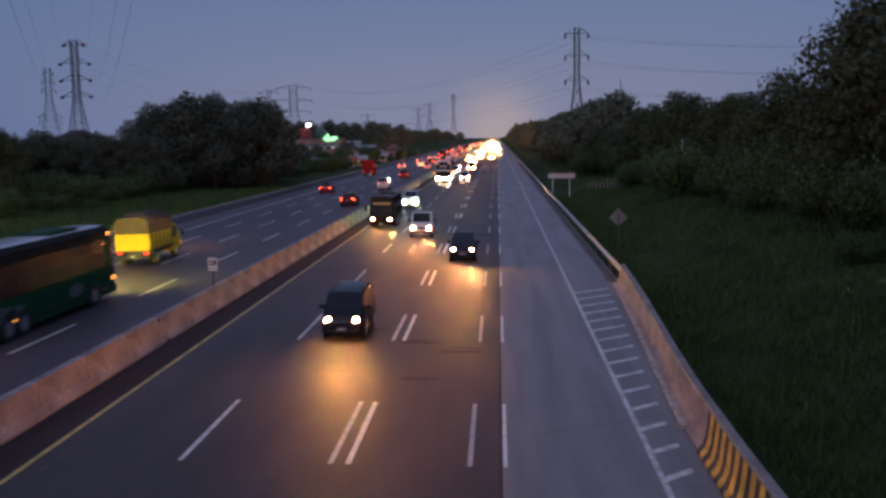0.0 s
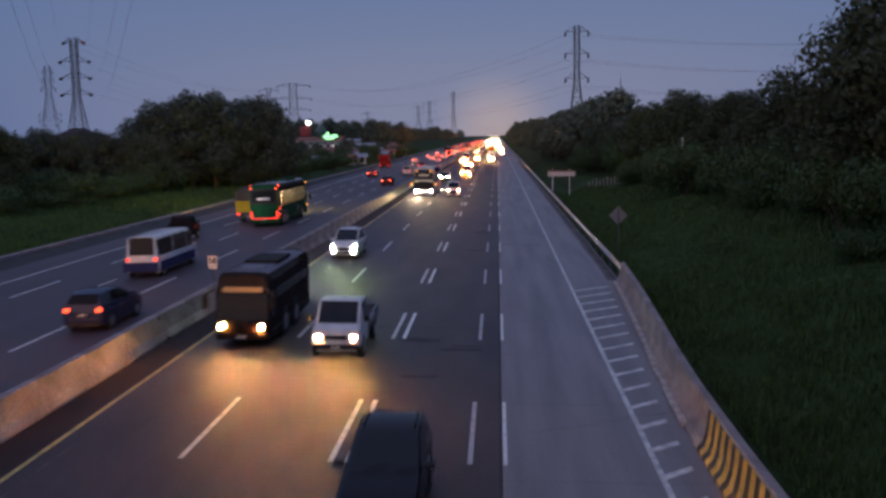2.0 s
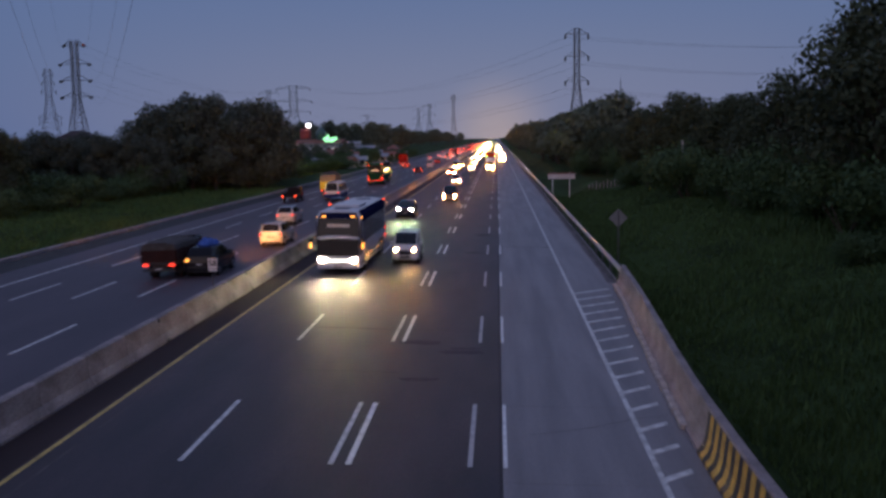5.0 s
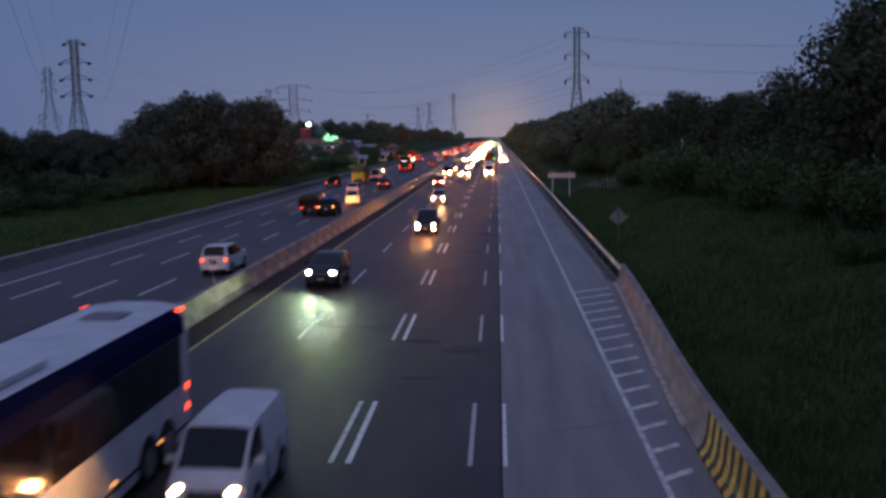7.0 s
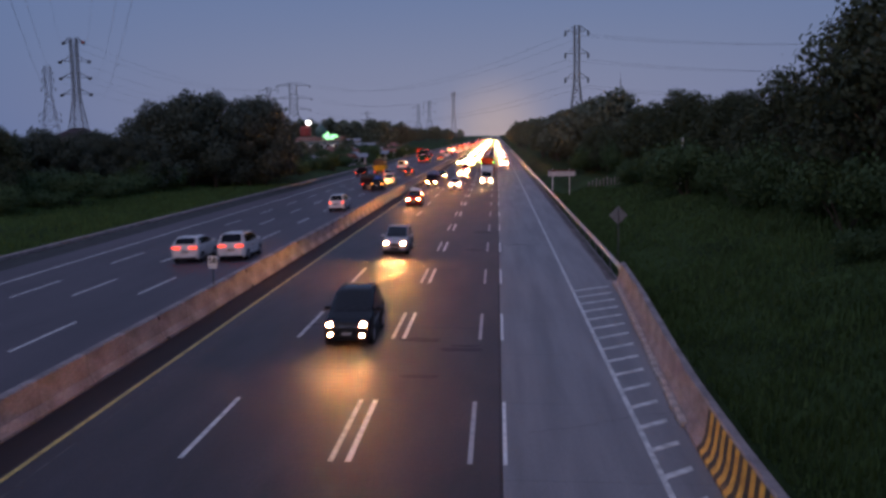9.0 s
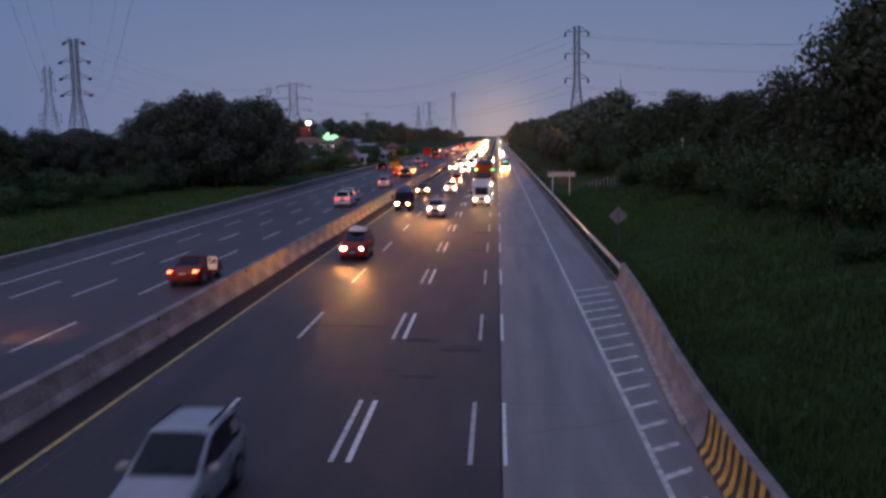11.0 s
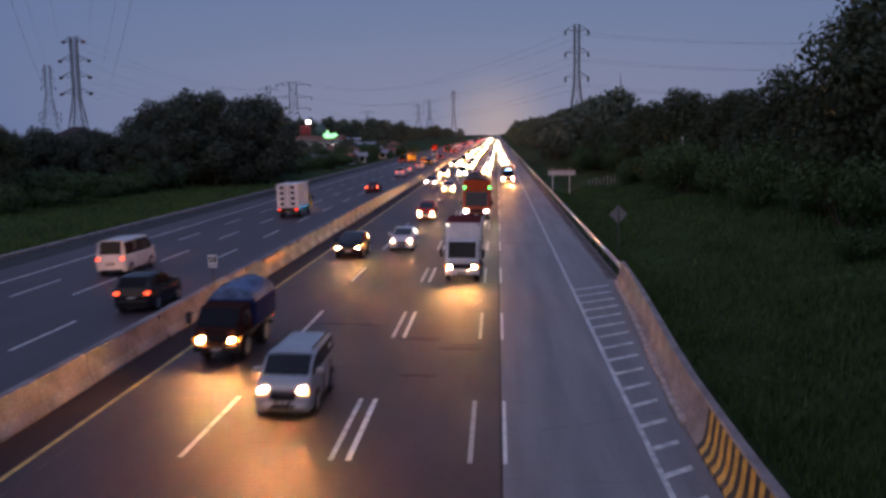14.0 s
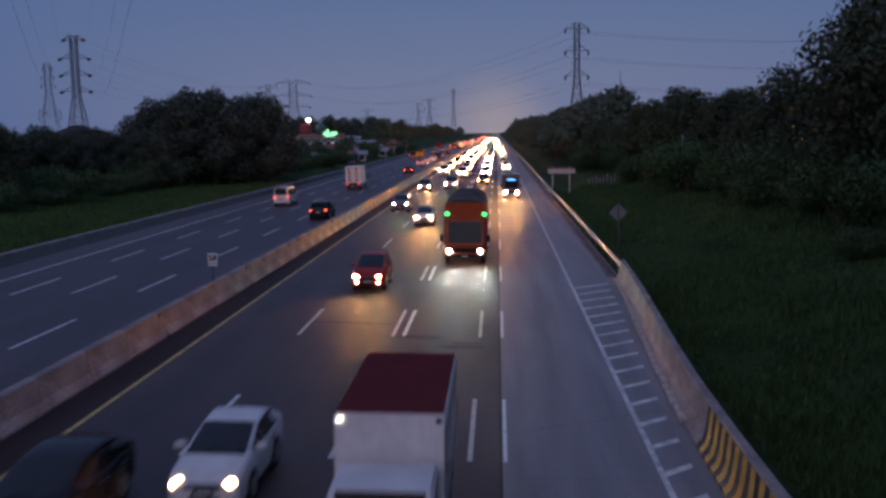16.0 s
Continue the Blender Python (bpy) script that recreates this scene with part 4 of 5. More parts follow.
def skin(name, a, b, parent, inset=0.05, proud=0.012, material=None):
    """A thin curved sheet laid proud on the strip between two rows of points."""
    a, b = [Vector(p) for p in a], [Vector(p) for p in b]
    c = sum(a + b, Vector()) / (2 * len(a))
    nrm = (a[-1] - a[0]).cross(b[0] - a[0])
    if nrm.length < 1e-5:
        nrm = (b[-1] - b[0]).cross(b[0] - a[0])
    nrm.normalize()
    if nrm.dot(c - Vector((0, c.y * 0.85, 0.8))) < 0:
        nrm = -nrm
    rows = [[p + (c - p) * inset for p in q] for q in (a, b)]
    bm = bmesh.new()
    out = [[bm.verts.new(p + nrm * proud) for p in q] for q in rows]
    low = [[bm.verts.new(p - nrm * 0.02) for p in q] for q in rows]
    n = len(a)
    for i in range(n - 1):
        bm.faces.new((out[0][i], out[0][i + 1], out[1][i + 1], out[1][i]))
        for k in (0, 1):
            bm.faces.new((out[k][i], out[k][i + 1], low[k][i + 1], low[k][i]))
    for i in (0, n - 1):
        bm.faces.new((out[0][i], out[1][i], low[1][i], low[0][i]))
    return part(name, bm, material or GLASS, parent, smooth=True)


STYLE = {  # hood length, screen run, hood height, belt, roof drop at the rear, rear glass run, cabin width
    "mpv": (0.98, 1.05, 0.98, 1.0, 0.07, 0.32, 0.80),
    "suv": (1.15, 0.90, 1.06, 1.05, 0.06, 0.42, 0.82),
    "hatch": (0.85, 1.10, 0.93, 0.96, 0.09, 0.50, 0.77),
    "sedan": (1.12, 1.00, 0.90, 0.93, 0.05, 0.80, 0.75),
    "van": (0.38, 0.66, 1.08, 1.10, 0.03, 0.10, 0.87),
}


def car(style, label, paint_m, L, W, H, head=None, tail=None, far=False, rails=False, fog=False, category="car", wide=False, slim=False, cargo=False):
    t = thing("van" if style == "van" else "car", label, category, "motorway traffic")
    L, W, H = 0.95 * L, 0.94 * W, 0.95 * H
    hood, run, hz, belt, drop, rear, cab = STYLE[style]
    w, wr, f, b = W / 2, W / 2 * cab, L / 2, -L / 2
    boot = 0.75 if style == "sedan" else 0.06
    blunt = style == "van"
    y4, y7 = f - hood - run, b + rear + boot
    S = [section(f, 0.32, 0.58, 0.66, w * (0.86 if blunt else 0.76), w * 0.70), section(f - 0.06, 0.24, hz - 0.26, hz - 0.20, w * (0.95 if blunt else 0.89), w * 0.78),
         section(f - (0.16 if blunt else 0.27), 0.21, hz - 0.12, hz - 0.06, w * 0.975, w * 0.84), section(f - hood, 0.20, hz - 0.02, hz + 0.04, w, w * 0.88),
         section(y4, 0.20, belt, H - 0.05, w, wr), section(y4 - 0.55, 0.20, belt + 0.01, H, w, wr),
         section((y4 - 0.55 + y7) / 2, 0.20, belt + 0.02, H, w, wr), section(y7, 0.22, belt + 0.03, H - drop, w, wr * 0.96),
         section(b + boot, 0.25, belt + 0.03, belt + 0.08, w * 0.975, w * 0.86), section(b + 0.04, 0.29, belt - 0.06, belt - 0.02, w * 0.95, w * 0.84), section(b, 0.36, belt - 0.24, belt - 0.20, w * 0.87, w * 0.78)]
    part("body", loft(S), paint_m, t, smooth=True)
    glassy = list(range(7, 13))
    skin("windscreen", [S[3][i] for i in glassy], [S[4][i] for i in glassy], t, 0.03)
    skin("rear_window", [S[7][i] for i in glassy], [S[8][i] for i in glassy], t, 0.09, 0.012, GLASS_D)
    if not far:
        for i, j in ((5, 6), (14, 13)):
            p, q, r = (Vector(v) for v in (S[3][i], S[4][i], S[4][j]))
            skin("quarter_window", [p.lerp(q, 0.35), q], [p.lerp(r, 0.36), r], t, 0.10, 0.010, GLASS_D)
            for a, c in ((4, 5), (5, 6), (6, 7)):
                if cargo and a > 4:
                    continue
                skin("side_window", [S[a][i], S[c][i]], [S[a][j], S[c][j]], t, 0.045, 0.010, GLASS_D)
    zl = hz - 0.27
    for s in (-1, 1):
        if slim:
            headlight(t, s * (w - 0.27), f - 0.05, zl + 0.02, 0.30, 0.075, head, s * 16)
            headlight(t, s * (w - 0.22), f - 0.02, 0.56, 0.14, 0.11, head, s * 12, "lower_headlight")
        else:
            headlight(t, s * (w - 0.25), f - 0.02, zl, 0.19, 0.125, head or LAMP_WARM, s * 9)
        if wide:
            lamp("tail_light", t, s * (w - 0.32), b - 0.005, belt - 0.11, 0.46, 0.10, 0.12, tail, s * 7)
        else:
            lamp("tail_light", t, s * (w - 0.16), b + 0.02, belt - 0.12, 0.20, 0.15 if style != "sedan" else 0.11, 0.10, tail or TAIL, s * 12)
        if far:
            continue
        if fog:
            headlight(t, s * (w - 0.30), f + 0.03, 0.42, 0.15, 0.10, head or LAMP_WARM, s * 4, "fog_light")
        m = part("mirror", box(-0.11, 0.11, -0.05, 0.06, -0.07, 0.07, 0.035, seg=2), paint_m, t)
        m.location = (s * (w + 0.09), f - hood - 0.42, belt + 0.08)
        for y in (f - 0.86, b + 0.80):
            arch = part("wheel_arch", disc_x(-0.05, 0.05, 0.385, 22), TRIM, t)
            arch.location = (s * (w - 0.042), y, 0.33)
            wheel(t, s * (w - 0.10), y, 0.325)
        part("sill", box(s * w * 0.985 - 0.03, s * w * 0.985 + 0.012, b + 1.22, f - 1.28, 0.20, 0.31, 0.01), TRIM, t)
        if rails:
            part("roof_rail", beam(bmesh.new(), (s * wr * 0.84, y4 - 0.25, H + 0.035), (s * wr * 0.82, y7 + 0.10, H + 0.01), 0.024, n=6), TRIM, t)
        for y in (y4 + 0.12, y4 - 0.92):
            if y - 1.0 > b:
                part("door_handle", box(s * w - 0.02, s * w + 0.022, y - 0.72, y - 0.55, belt - 0.20, belt - 0.17, 0.005), CHROME, t)
                part("door_seam", box(s * w - 0.02, s * w + 0.003, y - 0.86, y - 0.845, 0.34, belt - 0.08), TRIM, t)
    if not far:
        part("grille", box(-w * 0.46, w * 0.46, f - 0.06, f + 0.012, 0.54, hz - 0.26, 0.02), TRIM, t)
        part("grille_bar", box(-w * 0.44, w * 0.44, f - 0.02, f + 0.024, hz - 0.345, hz - 0.315, 0.008), CHROME, t)
        part("front_bumper", box(-w * 0.78, w * 0.78, f - 0.12, f + 0.04, 0.30, 0.47, 0.06, seg=2), TRIM if fog else paint_m, t)
        part("air_intake", box(-w * 0.42, w * 0.42, f + 0.02, f + 0.048, 0.33, 0.43, 0.01), TRIM, t)
        part("rear_bumper", box(-w * 0.84, w * 0.84, b - 0.05, b + 0.12, 0.36, 0.58, 0.05, seg=2), paint_m, t)
        part("rear_valance", box(-w * 0.78, w * 0.78, b - 0.04, b + 0.10, 0.24, 0.37, 0.02), TRIM, t)
        plates(t, L + 0.07, 0.50, 0.70)
        for s in (-1, 1):
            part("wiper", beam(bmesh.new(), (s * 0.32, f - hood - 0.06, hz + 0.09), (s * 0.32 - 0.46, f - hood - 0.20, hz + 0.19), 0.009, n=4), TRIM, t)
    else:
        for y in (f - 0.86, b + 0.80):
            wheel(t, w - 0.1, y, 0.325, rim=False)
            wheel(t, -w + 0.1, y, 0.325, rim=False)
    return t


def boxbody(w, f, b, z0, z1, r=0.18, lean=0.0, top=0.06):
    """A rounded coach shell: raked front, slightly barrelled roof."""
    def ring(y, q, sh):
        pts = [(w * q, z0), (w * q, z0 + 0.5), (w * q, z1 - 0.75), (w * q * 0.985, z1 - 0.28 * sh), (w * q * 0.86, z1 - 0.05 * sh), (w * 0.45 * q, z1)]
        return [(x, y, z) for x, z in pts] + [(-x, y, z) for x, z in pts[::-1]]
    S = [ring(f, 0.93, 1.6), ring(f - 0.12, 0.98, 1.2), ring(f - 0.5, 1, 1), ring(b + 0.4, 1, 1), ring(b + 0.1, 0.985, 1.2), ring(b, 0.95, 1.5)]
    for ring_ in S[:2]:
        for i, p in enumerate(ring_):
            ring_[i] = (p[0], p[1] - lean * (p[2] - z0) / (z1 - z0), p[2])
    return loft(S), S


GREY_T = mat("hatch_grey", (0.16, 0.16, 0.18), 0.6, var=0.15, scale=3)


def bus(label, low, high, L, W, H, head=None, markers=True, board=True, tailtrim=None, scheme="coach", roof=None):
    t = thing("bus", label, "bus", "motorway traffic")
    w, f, b = W / 2, L / 2, -L / 2
    bm, S = boxbody(w, f, b, 0.32, H, lean=0.35)
    body = part("body", bm, low, t, smooth=False)
    for p in body.data.polygons:
        p.use_smooth = abs(p.normal.z) < 0.9 and abs(p.normal.x) < 0.9
    # upper band and skirt
    for s in (-1, 1):
        sec = [(w + 0.012, H - 0.66), (w * 0.985 + 0.014, H - 0.27), (w * 0.87 + 0.01, H - 0.035), (w * 0.84, H - 0.08), (w * 0.95, H - 0.3), (w - 0.04, H - 0.66)]
        part("upper_band", loft([[(s * x, y, z) for x, z in sec] for y in (b + 0.42, f - 0.62)]), high, t)
    def mask(name, z0, z1, q0, q1, m, proud=0.02):
        """A plate across the raked front."""
        fy = lambda z: f - 0.35 * (z - 0.32) / (H - 0.32)
        q = [(-w * q0, fy(z0), z0), (-w * q0 * 0.96, fy(z0) + proud, z0), (w * q0 * 0.96, fy(z0) + proud, z0), (w * q0, fy(z0), z0)]
        p = [(-w * q1, fy(z1), z1), (-w * q1 * 0.96, fy(z1) + proud, z1), (w * q1 * 0.96, fy(z1) + proud, z1), (w * q1, fy(z1), z1)]
        back = lambda ps: [(ps[3][0], ps[3][1] - 0.1, ps[3][2]), (ps[0][0], ps[0][1] - 0.1, ps[0][2])]
        return part(name, loft([q + back(q), p + back(p)]), m, t)

    mask("windscreen", 0.98, 1.92, 0.965, 0.965, GLASS_D)
    mask("upper_windscreen", 2.06, H - 0.46, 0.965, 0.93, GLASS)
    mask("front_header", H - 0.455, H - 0.12, 0.93, 0.78, high)
    for s in (-1, 1):
        part("corner_glass", box(s * w - 0.03, s * w + 0.012, f - 0.80, f - 0.30, 1.05, H - 0.64, 0.01), GLASS_D, t)
    if scheme == "coach":
        if head:
            part("light_strip", box(-w * 0.60, w * 0.60, f - 0.06, f + 0.012, 0.70, 0.77, 0.02), glow("daytime_strip", (1.0, 0.95, 0.85), 5.0), t)
        brow = [(w * math.sin(a) * 1.0, f - 0.10 - 0.34 * (1 - math.cos(a)), 2.02 - 0.20 * (1 - math.cos(a))) for a in [-1.4 + 0.28 * i for i in range(11)]]
        bb = loft([[(x, y + 0.12 * math.cos(q), z + 0.10 * math.sin(q)) for q in [math.pi * i / 4 for i in range(8)]] for x, y, z in brow])
        part("brow", bb, low, t)
    n = max(4, int((L - 2.2) / 1.5))
    for s in (-1, 1):
        for i in range(n):
            y0 = b + 0.7 + (L - 1.9) * i / n
            part("side_window", box(s * w - 0.02, s * w + 0.014, y0 + 0.025, y0 + (L - 1.9) / n - 0.025, 1.62, H - 0.66, 0.006), GLASS_D, t)
        part("skirt_line", box(s * w - 0.02, s * w + 0.010, b + 0.3, f - 0.5, 0.55, 0.62), TRIM, t)
        headlight(t, s * (w * 0.72), f + 0.0, 0.76, 0.36 if scheme == "coach" else 0.20, 0.18, head or LAMP_WARM, s * 4)
        lamp("tail_light", t, s * (w * 0.86), b - 0.01, 1.05, 0.10 if tailtrim or scheme == "midi" else 0.20, 0.5, 0.06, TAIL)
        if markers:
            lamp("tail_light", t, s * (w * 0.84), b + 0.03, H - 0.35, 0.20, 0.07, 0.10, BRAKE)
        for y in (f - 2.6, b + 2.9) + ((b + 1.75,) if L > 11 else ()):
            a = part("wheel_arch", disc_x(-0.06, 0.06, 0.60, 20), TRIM, t)
            a.location = (s * (w - 0.045), y, 0.50)
            wheel(t, s * (w - 0.13), y, 0.49, 0.30)
        part("mirror_arm", beam(bmesh.new(), (s * w * 0.9, f - 0.15, 2.1), (s * (w + 0.22), f + 0.28, 1.95), 0.03, n=6), TRIM, t)
        part("mirror", box(s * (w + 0.22) - 0.10, s * (w + 0.22) + 0.10, f + 0.20, f + 0.32, 1.45, 1.95, 0.04), TRIM, t)
        if markers:
            lamp("marker_light", t, s * w * 0.66, f - 0.28, H - 0.33, 0.22, 0.09, 0.12, AMBER)
            lamp("marker_light", t, s * (w + 0.01), f - 0.7, H - 0.40, 0.04, 0.11, 0.20, AMBER)
            lamp("turn_light", t, s * (w + 0.22), f + 0.33, 1.62, 0.13, 0.30, 0.05, AMBER)
            for z in (1.0, 1.5):
                lamp("rear_corner_light", t, s * (w + 0.005), b + 0.30, z, 0.05, 0.16, 0.12, BRAKE)
            lamp("roof_marker", t, s * w * 0.90, b + 0.45, H - 0.10, 0.22, 0.08, 0.26, BRAKE)
            for i in range(1 if tailtrim else 3):
                lamp("side_marker", t, s * (w + 0.008), b + 2.2 + i * 2.6, 0.72, 0.03, 0.07, 0.12, AMBER)
        if tailtrim:
            lamp("corner_light", t, s * (w + 0.008), f - 0.42, 1.02, 0.04, 0.17, 0.20, AMBER)
            for c, r in ((b + 1.2, 0.62), (b + 2.3, 0.45), (f - 4.6, 0.5)):
                arc = [(c + r * math.cos(a) * (1.9 if math.cos(a) > 0 else 1.0), 1.02 + 0.55 * r * math.sin(a)) for a in [2 * math.pi * i / 18 for i in range(18)]]
                part("mural_swirl", loft([[(s * w - s * 0.01, y, z) for y, z in arc], [(s * (w + 0.008), y, z) for y, z in arc]]), paint("mural_grey", (0.09, 0.12, 0.11)), t)
            part("tail_strip", box(s * w * 0.92 - 0.03, s * w * 0.92 + 0.05, b - 0.03, b + 0.02, 0.75, 1.25, 0.02), tailtrim, t)
    if tailtrim:
        part("tail_strip", box(-w * 0.9, w * 0.9, b - 0.03, b + 0.02, 0.66, 0.74, 0.02), tailtrim, t)
        part("rear_upper_panel", box(-w * 0.93, w * 0.93, b - 0.012, b + 0.03, 1.9, H - 0.35, 0.02), TRIM, t)
        part("rear_lettering", box(-0.55, 0.55, b - 0.03, b - 0.008, 2.28, 2.42, 0.03), SIGN_W, t)
    part("rear_window", box(-w * 0.78, w * 0.78, b - 0.015, b + 0.03, 2.1, H - 0.55, 0.02), GLASS, t)
    if board:
        part("destination_board", box(-0.62, 0.62, f - 0.30, f - 0.20, H - 0.92, H - 0.74, 0.01), DESTINATION, t)
    if scheme == "midi":
        part("destination_board", box(-w * 0.72, w * 0.72, f - 0.34, f - 0.24, H - 0.66, H - 0.48, 0.01), ROUTE, t)
    part("front_bumper", box(-w * 0.95, w * 0.95, f - 0.15, f + 0.03, 0.30, 0.52, 0.06, seg=2), low, t)
    if roof:
        arch = [(w * 0.9, H - 0.085), (w * 0.84, H - 0.03), (w * 0.45, H + 0.012), (-w * 0.45, H + 0.012), (-w * 0.84, H - 0.03), (-w * 0.9, H - 0.085)]
        part("roof_panel", loft([[(x, y, z) for x, z in arch + [(-w * 0.8, H - 0.2), (w * 0.8, H - 0.2)]] for y in (b + 0.4, f - 0.75)]), roof, t)
    part("air_conditioner", box(-w * 0.66, w * 0.66, f - 5.6 if L > 11 else f - 5.2, f - 2.9, H - 0.02, H + 0.12, 0.06, seg=2), low if scheme == "coach" else high, t)
    for y in (f - 1.9, b + 2.0):
        part("roof_hatch", box(-0.42, 0.42, y - 0.42, y + 0.42, H - 0.02, H + 0.05, 0.02), GREY_T, t)
    plates(t, L + 0.10, 0.42, 0.62)
    return t


def truck(label, cab_m, load, load_m, L, W, H, roof_m=None, head=None, lights=None, cab_h=2.2, tailback=None, boards=2.35):
    """A cab-over truck. load: box, tarp, dump or bed."""
    t = thing("truck", label, "truck", "motorway traffic")
    w, f, b, cw = W / 2, L / 2, -L / 2, W / 2 * 0.93
    cl = 1.65
    def ring(y, q, z1):
        pts = [(cw * q, 0.45), (cw * q, 0.85), (cw * q, min(1.25, z1 - 0.2)), (cw * q * 0.965, z1 - 0.12), (cw * q * 0.90, z1)]
        return [(x, y, z) for x, z in pts] + [(-x, y, z) for x, z in pts[::-1]]
    S = [ring(f, 0.95, 1.16), ring(f - 0.06, 0.99, 1.22), ring(f - 0.55, 1, cab_h - 0.04), ring(f - 0.8, 1, cab_h), ring(f - cl, 1, cab_h)]
    cab = loft(S)
    bmesh.ops.bevel(cab, geom=[e for e in cab.edges if e.calc_face_angle(0) > 0.6], offset=0.035, segments=2, affect="EDGES", profile=0.6)
    part("cab", cab, cab_m, t, smooth=False)
    pane("windscreen", (S[1][4], S[1][5], S[2][5], S[2][4]), t, 0.09 if load == "box" else 0.05, 0.03, GLASS if load == "dump" else GLASS_D)
    for i, j in ((2, 3), (7, 6)):
        pane("side_window", (S[3][i], S[4][i], S[4][j], S[3][j]), t, 0.14)
    part("chassis", box(-0.45, 0.45, b + 0.2, f - 0.4, 0.52, 0.78, 0.02), DARK_STEEL, t)
    fl = 0.95
    lb, lf = b, f - cl - 0.12
    if load == "box":
        part("cargo_box", box(-w, w, lb, lf, fl, H, 0.03, seg=2), load_m, t)
        if roof_m:
            part("box_roof", box(-w + 0.02, w - 0.02, lb + 0.02, lf - 0.02, H - 0.01, H + 0.03, 0.01), roof_m, t)
        for k in range(9):
            y = lb + (lf - lb) * (k + 0.5) / 9
            for s in (-1, 1):
                part("panel_rib", box(s * w - 0.015, s * w + 0.015, y - 0.03, y + 0.03, fl + 0.05, H - 0.05), load_m, t)
        for s in (-1, 1):
            d = part("rear_door", box(s * w * 0.5 - w * 0.47, s * w * 0.5 + w * 0.47, lb - 0.03, lb + 0.01, fl + 0.06, H - 0.06, 0.01), load_m, t)
            part("lock_bar", beam(bmesh.new(), (s * 0.2, lb - 0.05, fl + 0.1), (s * 0.2, lb - 0.05, H - 0.1), 0.02, n=6), STEEL, d)
            if tailback:
                for i in range(4):
                    part("vent", box(s * w * 0.5 - 0.16, s * w * 0.5 + 0.16, lb - 0.045, lb - 0.02, fl + 0.22 + i * 0.5, fl + 0.48 + i * 0.5, 0.01), tailback, d)
    elif load in ("tarp", "dump"):
        sideh = 1.75 if load == "tarp" else boards
        for s in (-1, 1):
            part("side_board", box(s * w - 0.04, s * w + 0.04, lb, lf, fl, sideh, 0.01), roof_m or WOOD, t)
            for k in range(6):
                y = lb + (lf - lb) * (k + 0.5) / 6
                part("stake", box(s * w - 0.02, s * w + 0.07, y - 0.05, y + 0.05, fl - 0.1, sideh + 0.02), DARK_STEEL, t)
        part("tail_board", box(-w, w, lb - 0.04, lb + 0.04, fl, sideh, 0.01), roof_m or WOOD, t)
        part("head_board", box(-w, w, lf - 0.04, lf + 0.04, fl, H - 0.5, 0.01), roof_m or WOOD, t)
        part("bed", box(-w, w, lb, lf, fl - 0.12, fl), DARK_STEEL, t)
        rr = random.Random(int(L * 100))
        sec = []
        ny = 12
        for j in range(ny + 1):
            y = lb + (lf - lb) * j / ny
            hh = (H - sideh) * (0.93 + 0.07 * math.cos(j * math.pi)) * (0.82 if j in (0, ny) else 1)
            arc = [(w * 1.02 * math.cos(a), y, sideh - 0.15 + (hh + 0.15) * math.sin(a) ** (0.75 if load == "tarp" else 0.3) + rr.uniform(-0.03, 0.03)) for a in [math.pi * (0.001 + 0.998 * i / 12) for i in range(13)]]
            sec.append(arc + [(-w * 1.02, y, sideh - 0.3), (w * 1.02, y, sideh - 0.3)])
        part("tarpaulin", loft(sec), load_m, t)
        for k in range(5):
            y = lb + (lf - lb) * (k + 0.5) / 5
            part("rope", box(-w - 0.07, w + 0.07, y - 0.012, y + 0.012, sideh - 0.2, sideh - 0.17), TRIM, t)
    for s in (-1, 1):
        headlight(t, s * (cw - 0.25), f + 0.04, 0.80, 0.21, 0.18, head or LAMP_WARM, s * 4)
        lamp("tail_light", t, s * (w - 0.22), b - 0.04, 0.80, 0.30, 0.15, 0.08, TAIL)
        lamp("turn_light", t, s * (cw - 0.02), f - 0.06, 0.84, 0.08, 0.16, 0.16, AMBER_DIM)
        for y, k in ((f - 1.0, 0), (b + 1.35, 1)) + (((b + 2.45, 1),) if L > 7.5 else ()):
            wheel(t, s * (cw - 0.13 - 0.02 * k), y, 0.44, 0.26 + 0.14 * k)
        part("mudguard", box(s * cw - 0.2, s * cw + 0.0, f - 1.5, f - 0.5, 0.88, 0.93), TRIM, t)
        part("mirror", box(s * (cw + 0.20) - 0.08, s * (cw + 0.20) + 0.08, f - 0.22, f - 0.14, 1.30, 1.70, 0.03), TRIM, t)
        part("mirror_arm", beam(bmesh.new(), (s * cw * 0.96, f - 0.35, 1.66), (s * (cw + 0.20), f - 0.18, 1.66), 0.015, n=5), TRIM, t)
        if lights == "green":
            lamp("marker_light", t, s * (w - 0.12), lf + 0.06, H - 1.15, 0.22, 0.16, 0.06, GREEN_L)
        if lights == "blue":
            for i in range(5):
                lamp("side_marker", t, s * (w + 0.01), lb + 0.15 + i * (lf - lb - 0.4) / 4, fl - 0.08, 0.04, 0.06, 0.10, BLUE_L)
            part("skirt", box(s * w - 0.03, s * w - 0.01, lb + 0.1, lf - 0.1, 0.45, fl, 0.0), paint("skirt_green", (0.03, 0.16, 0.09)), t)
        if lights == "corner":
            part("flank_panel", box(s * w - 0.01, s * w + 0.018, lb + 0.1, lf - 0.1, fl + 0.1, H - 0.25, 0.004), paint("flank_green", (0.02, 0.10, 0.035)), t)
            lamp("marker_light", t, s * (w - 0.10), lf + 0.02, H - 0.10, 0.10, 0.07, 0.06, WHITE_L if s > 0 else TRIM)
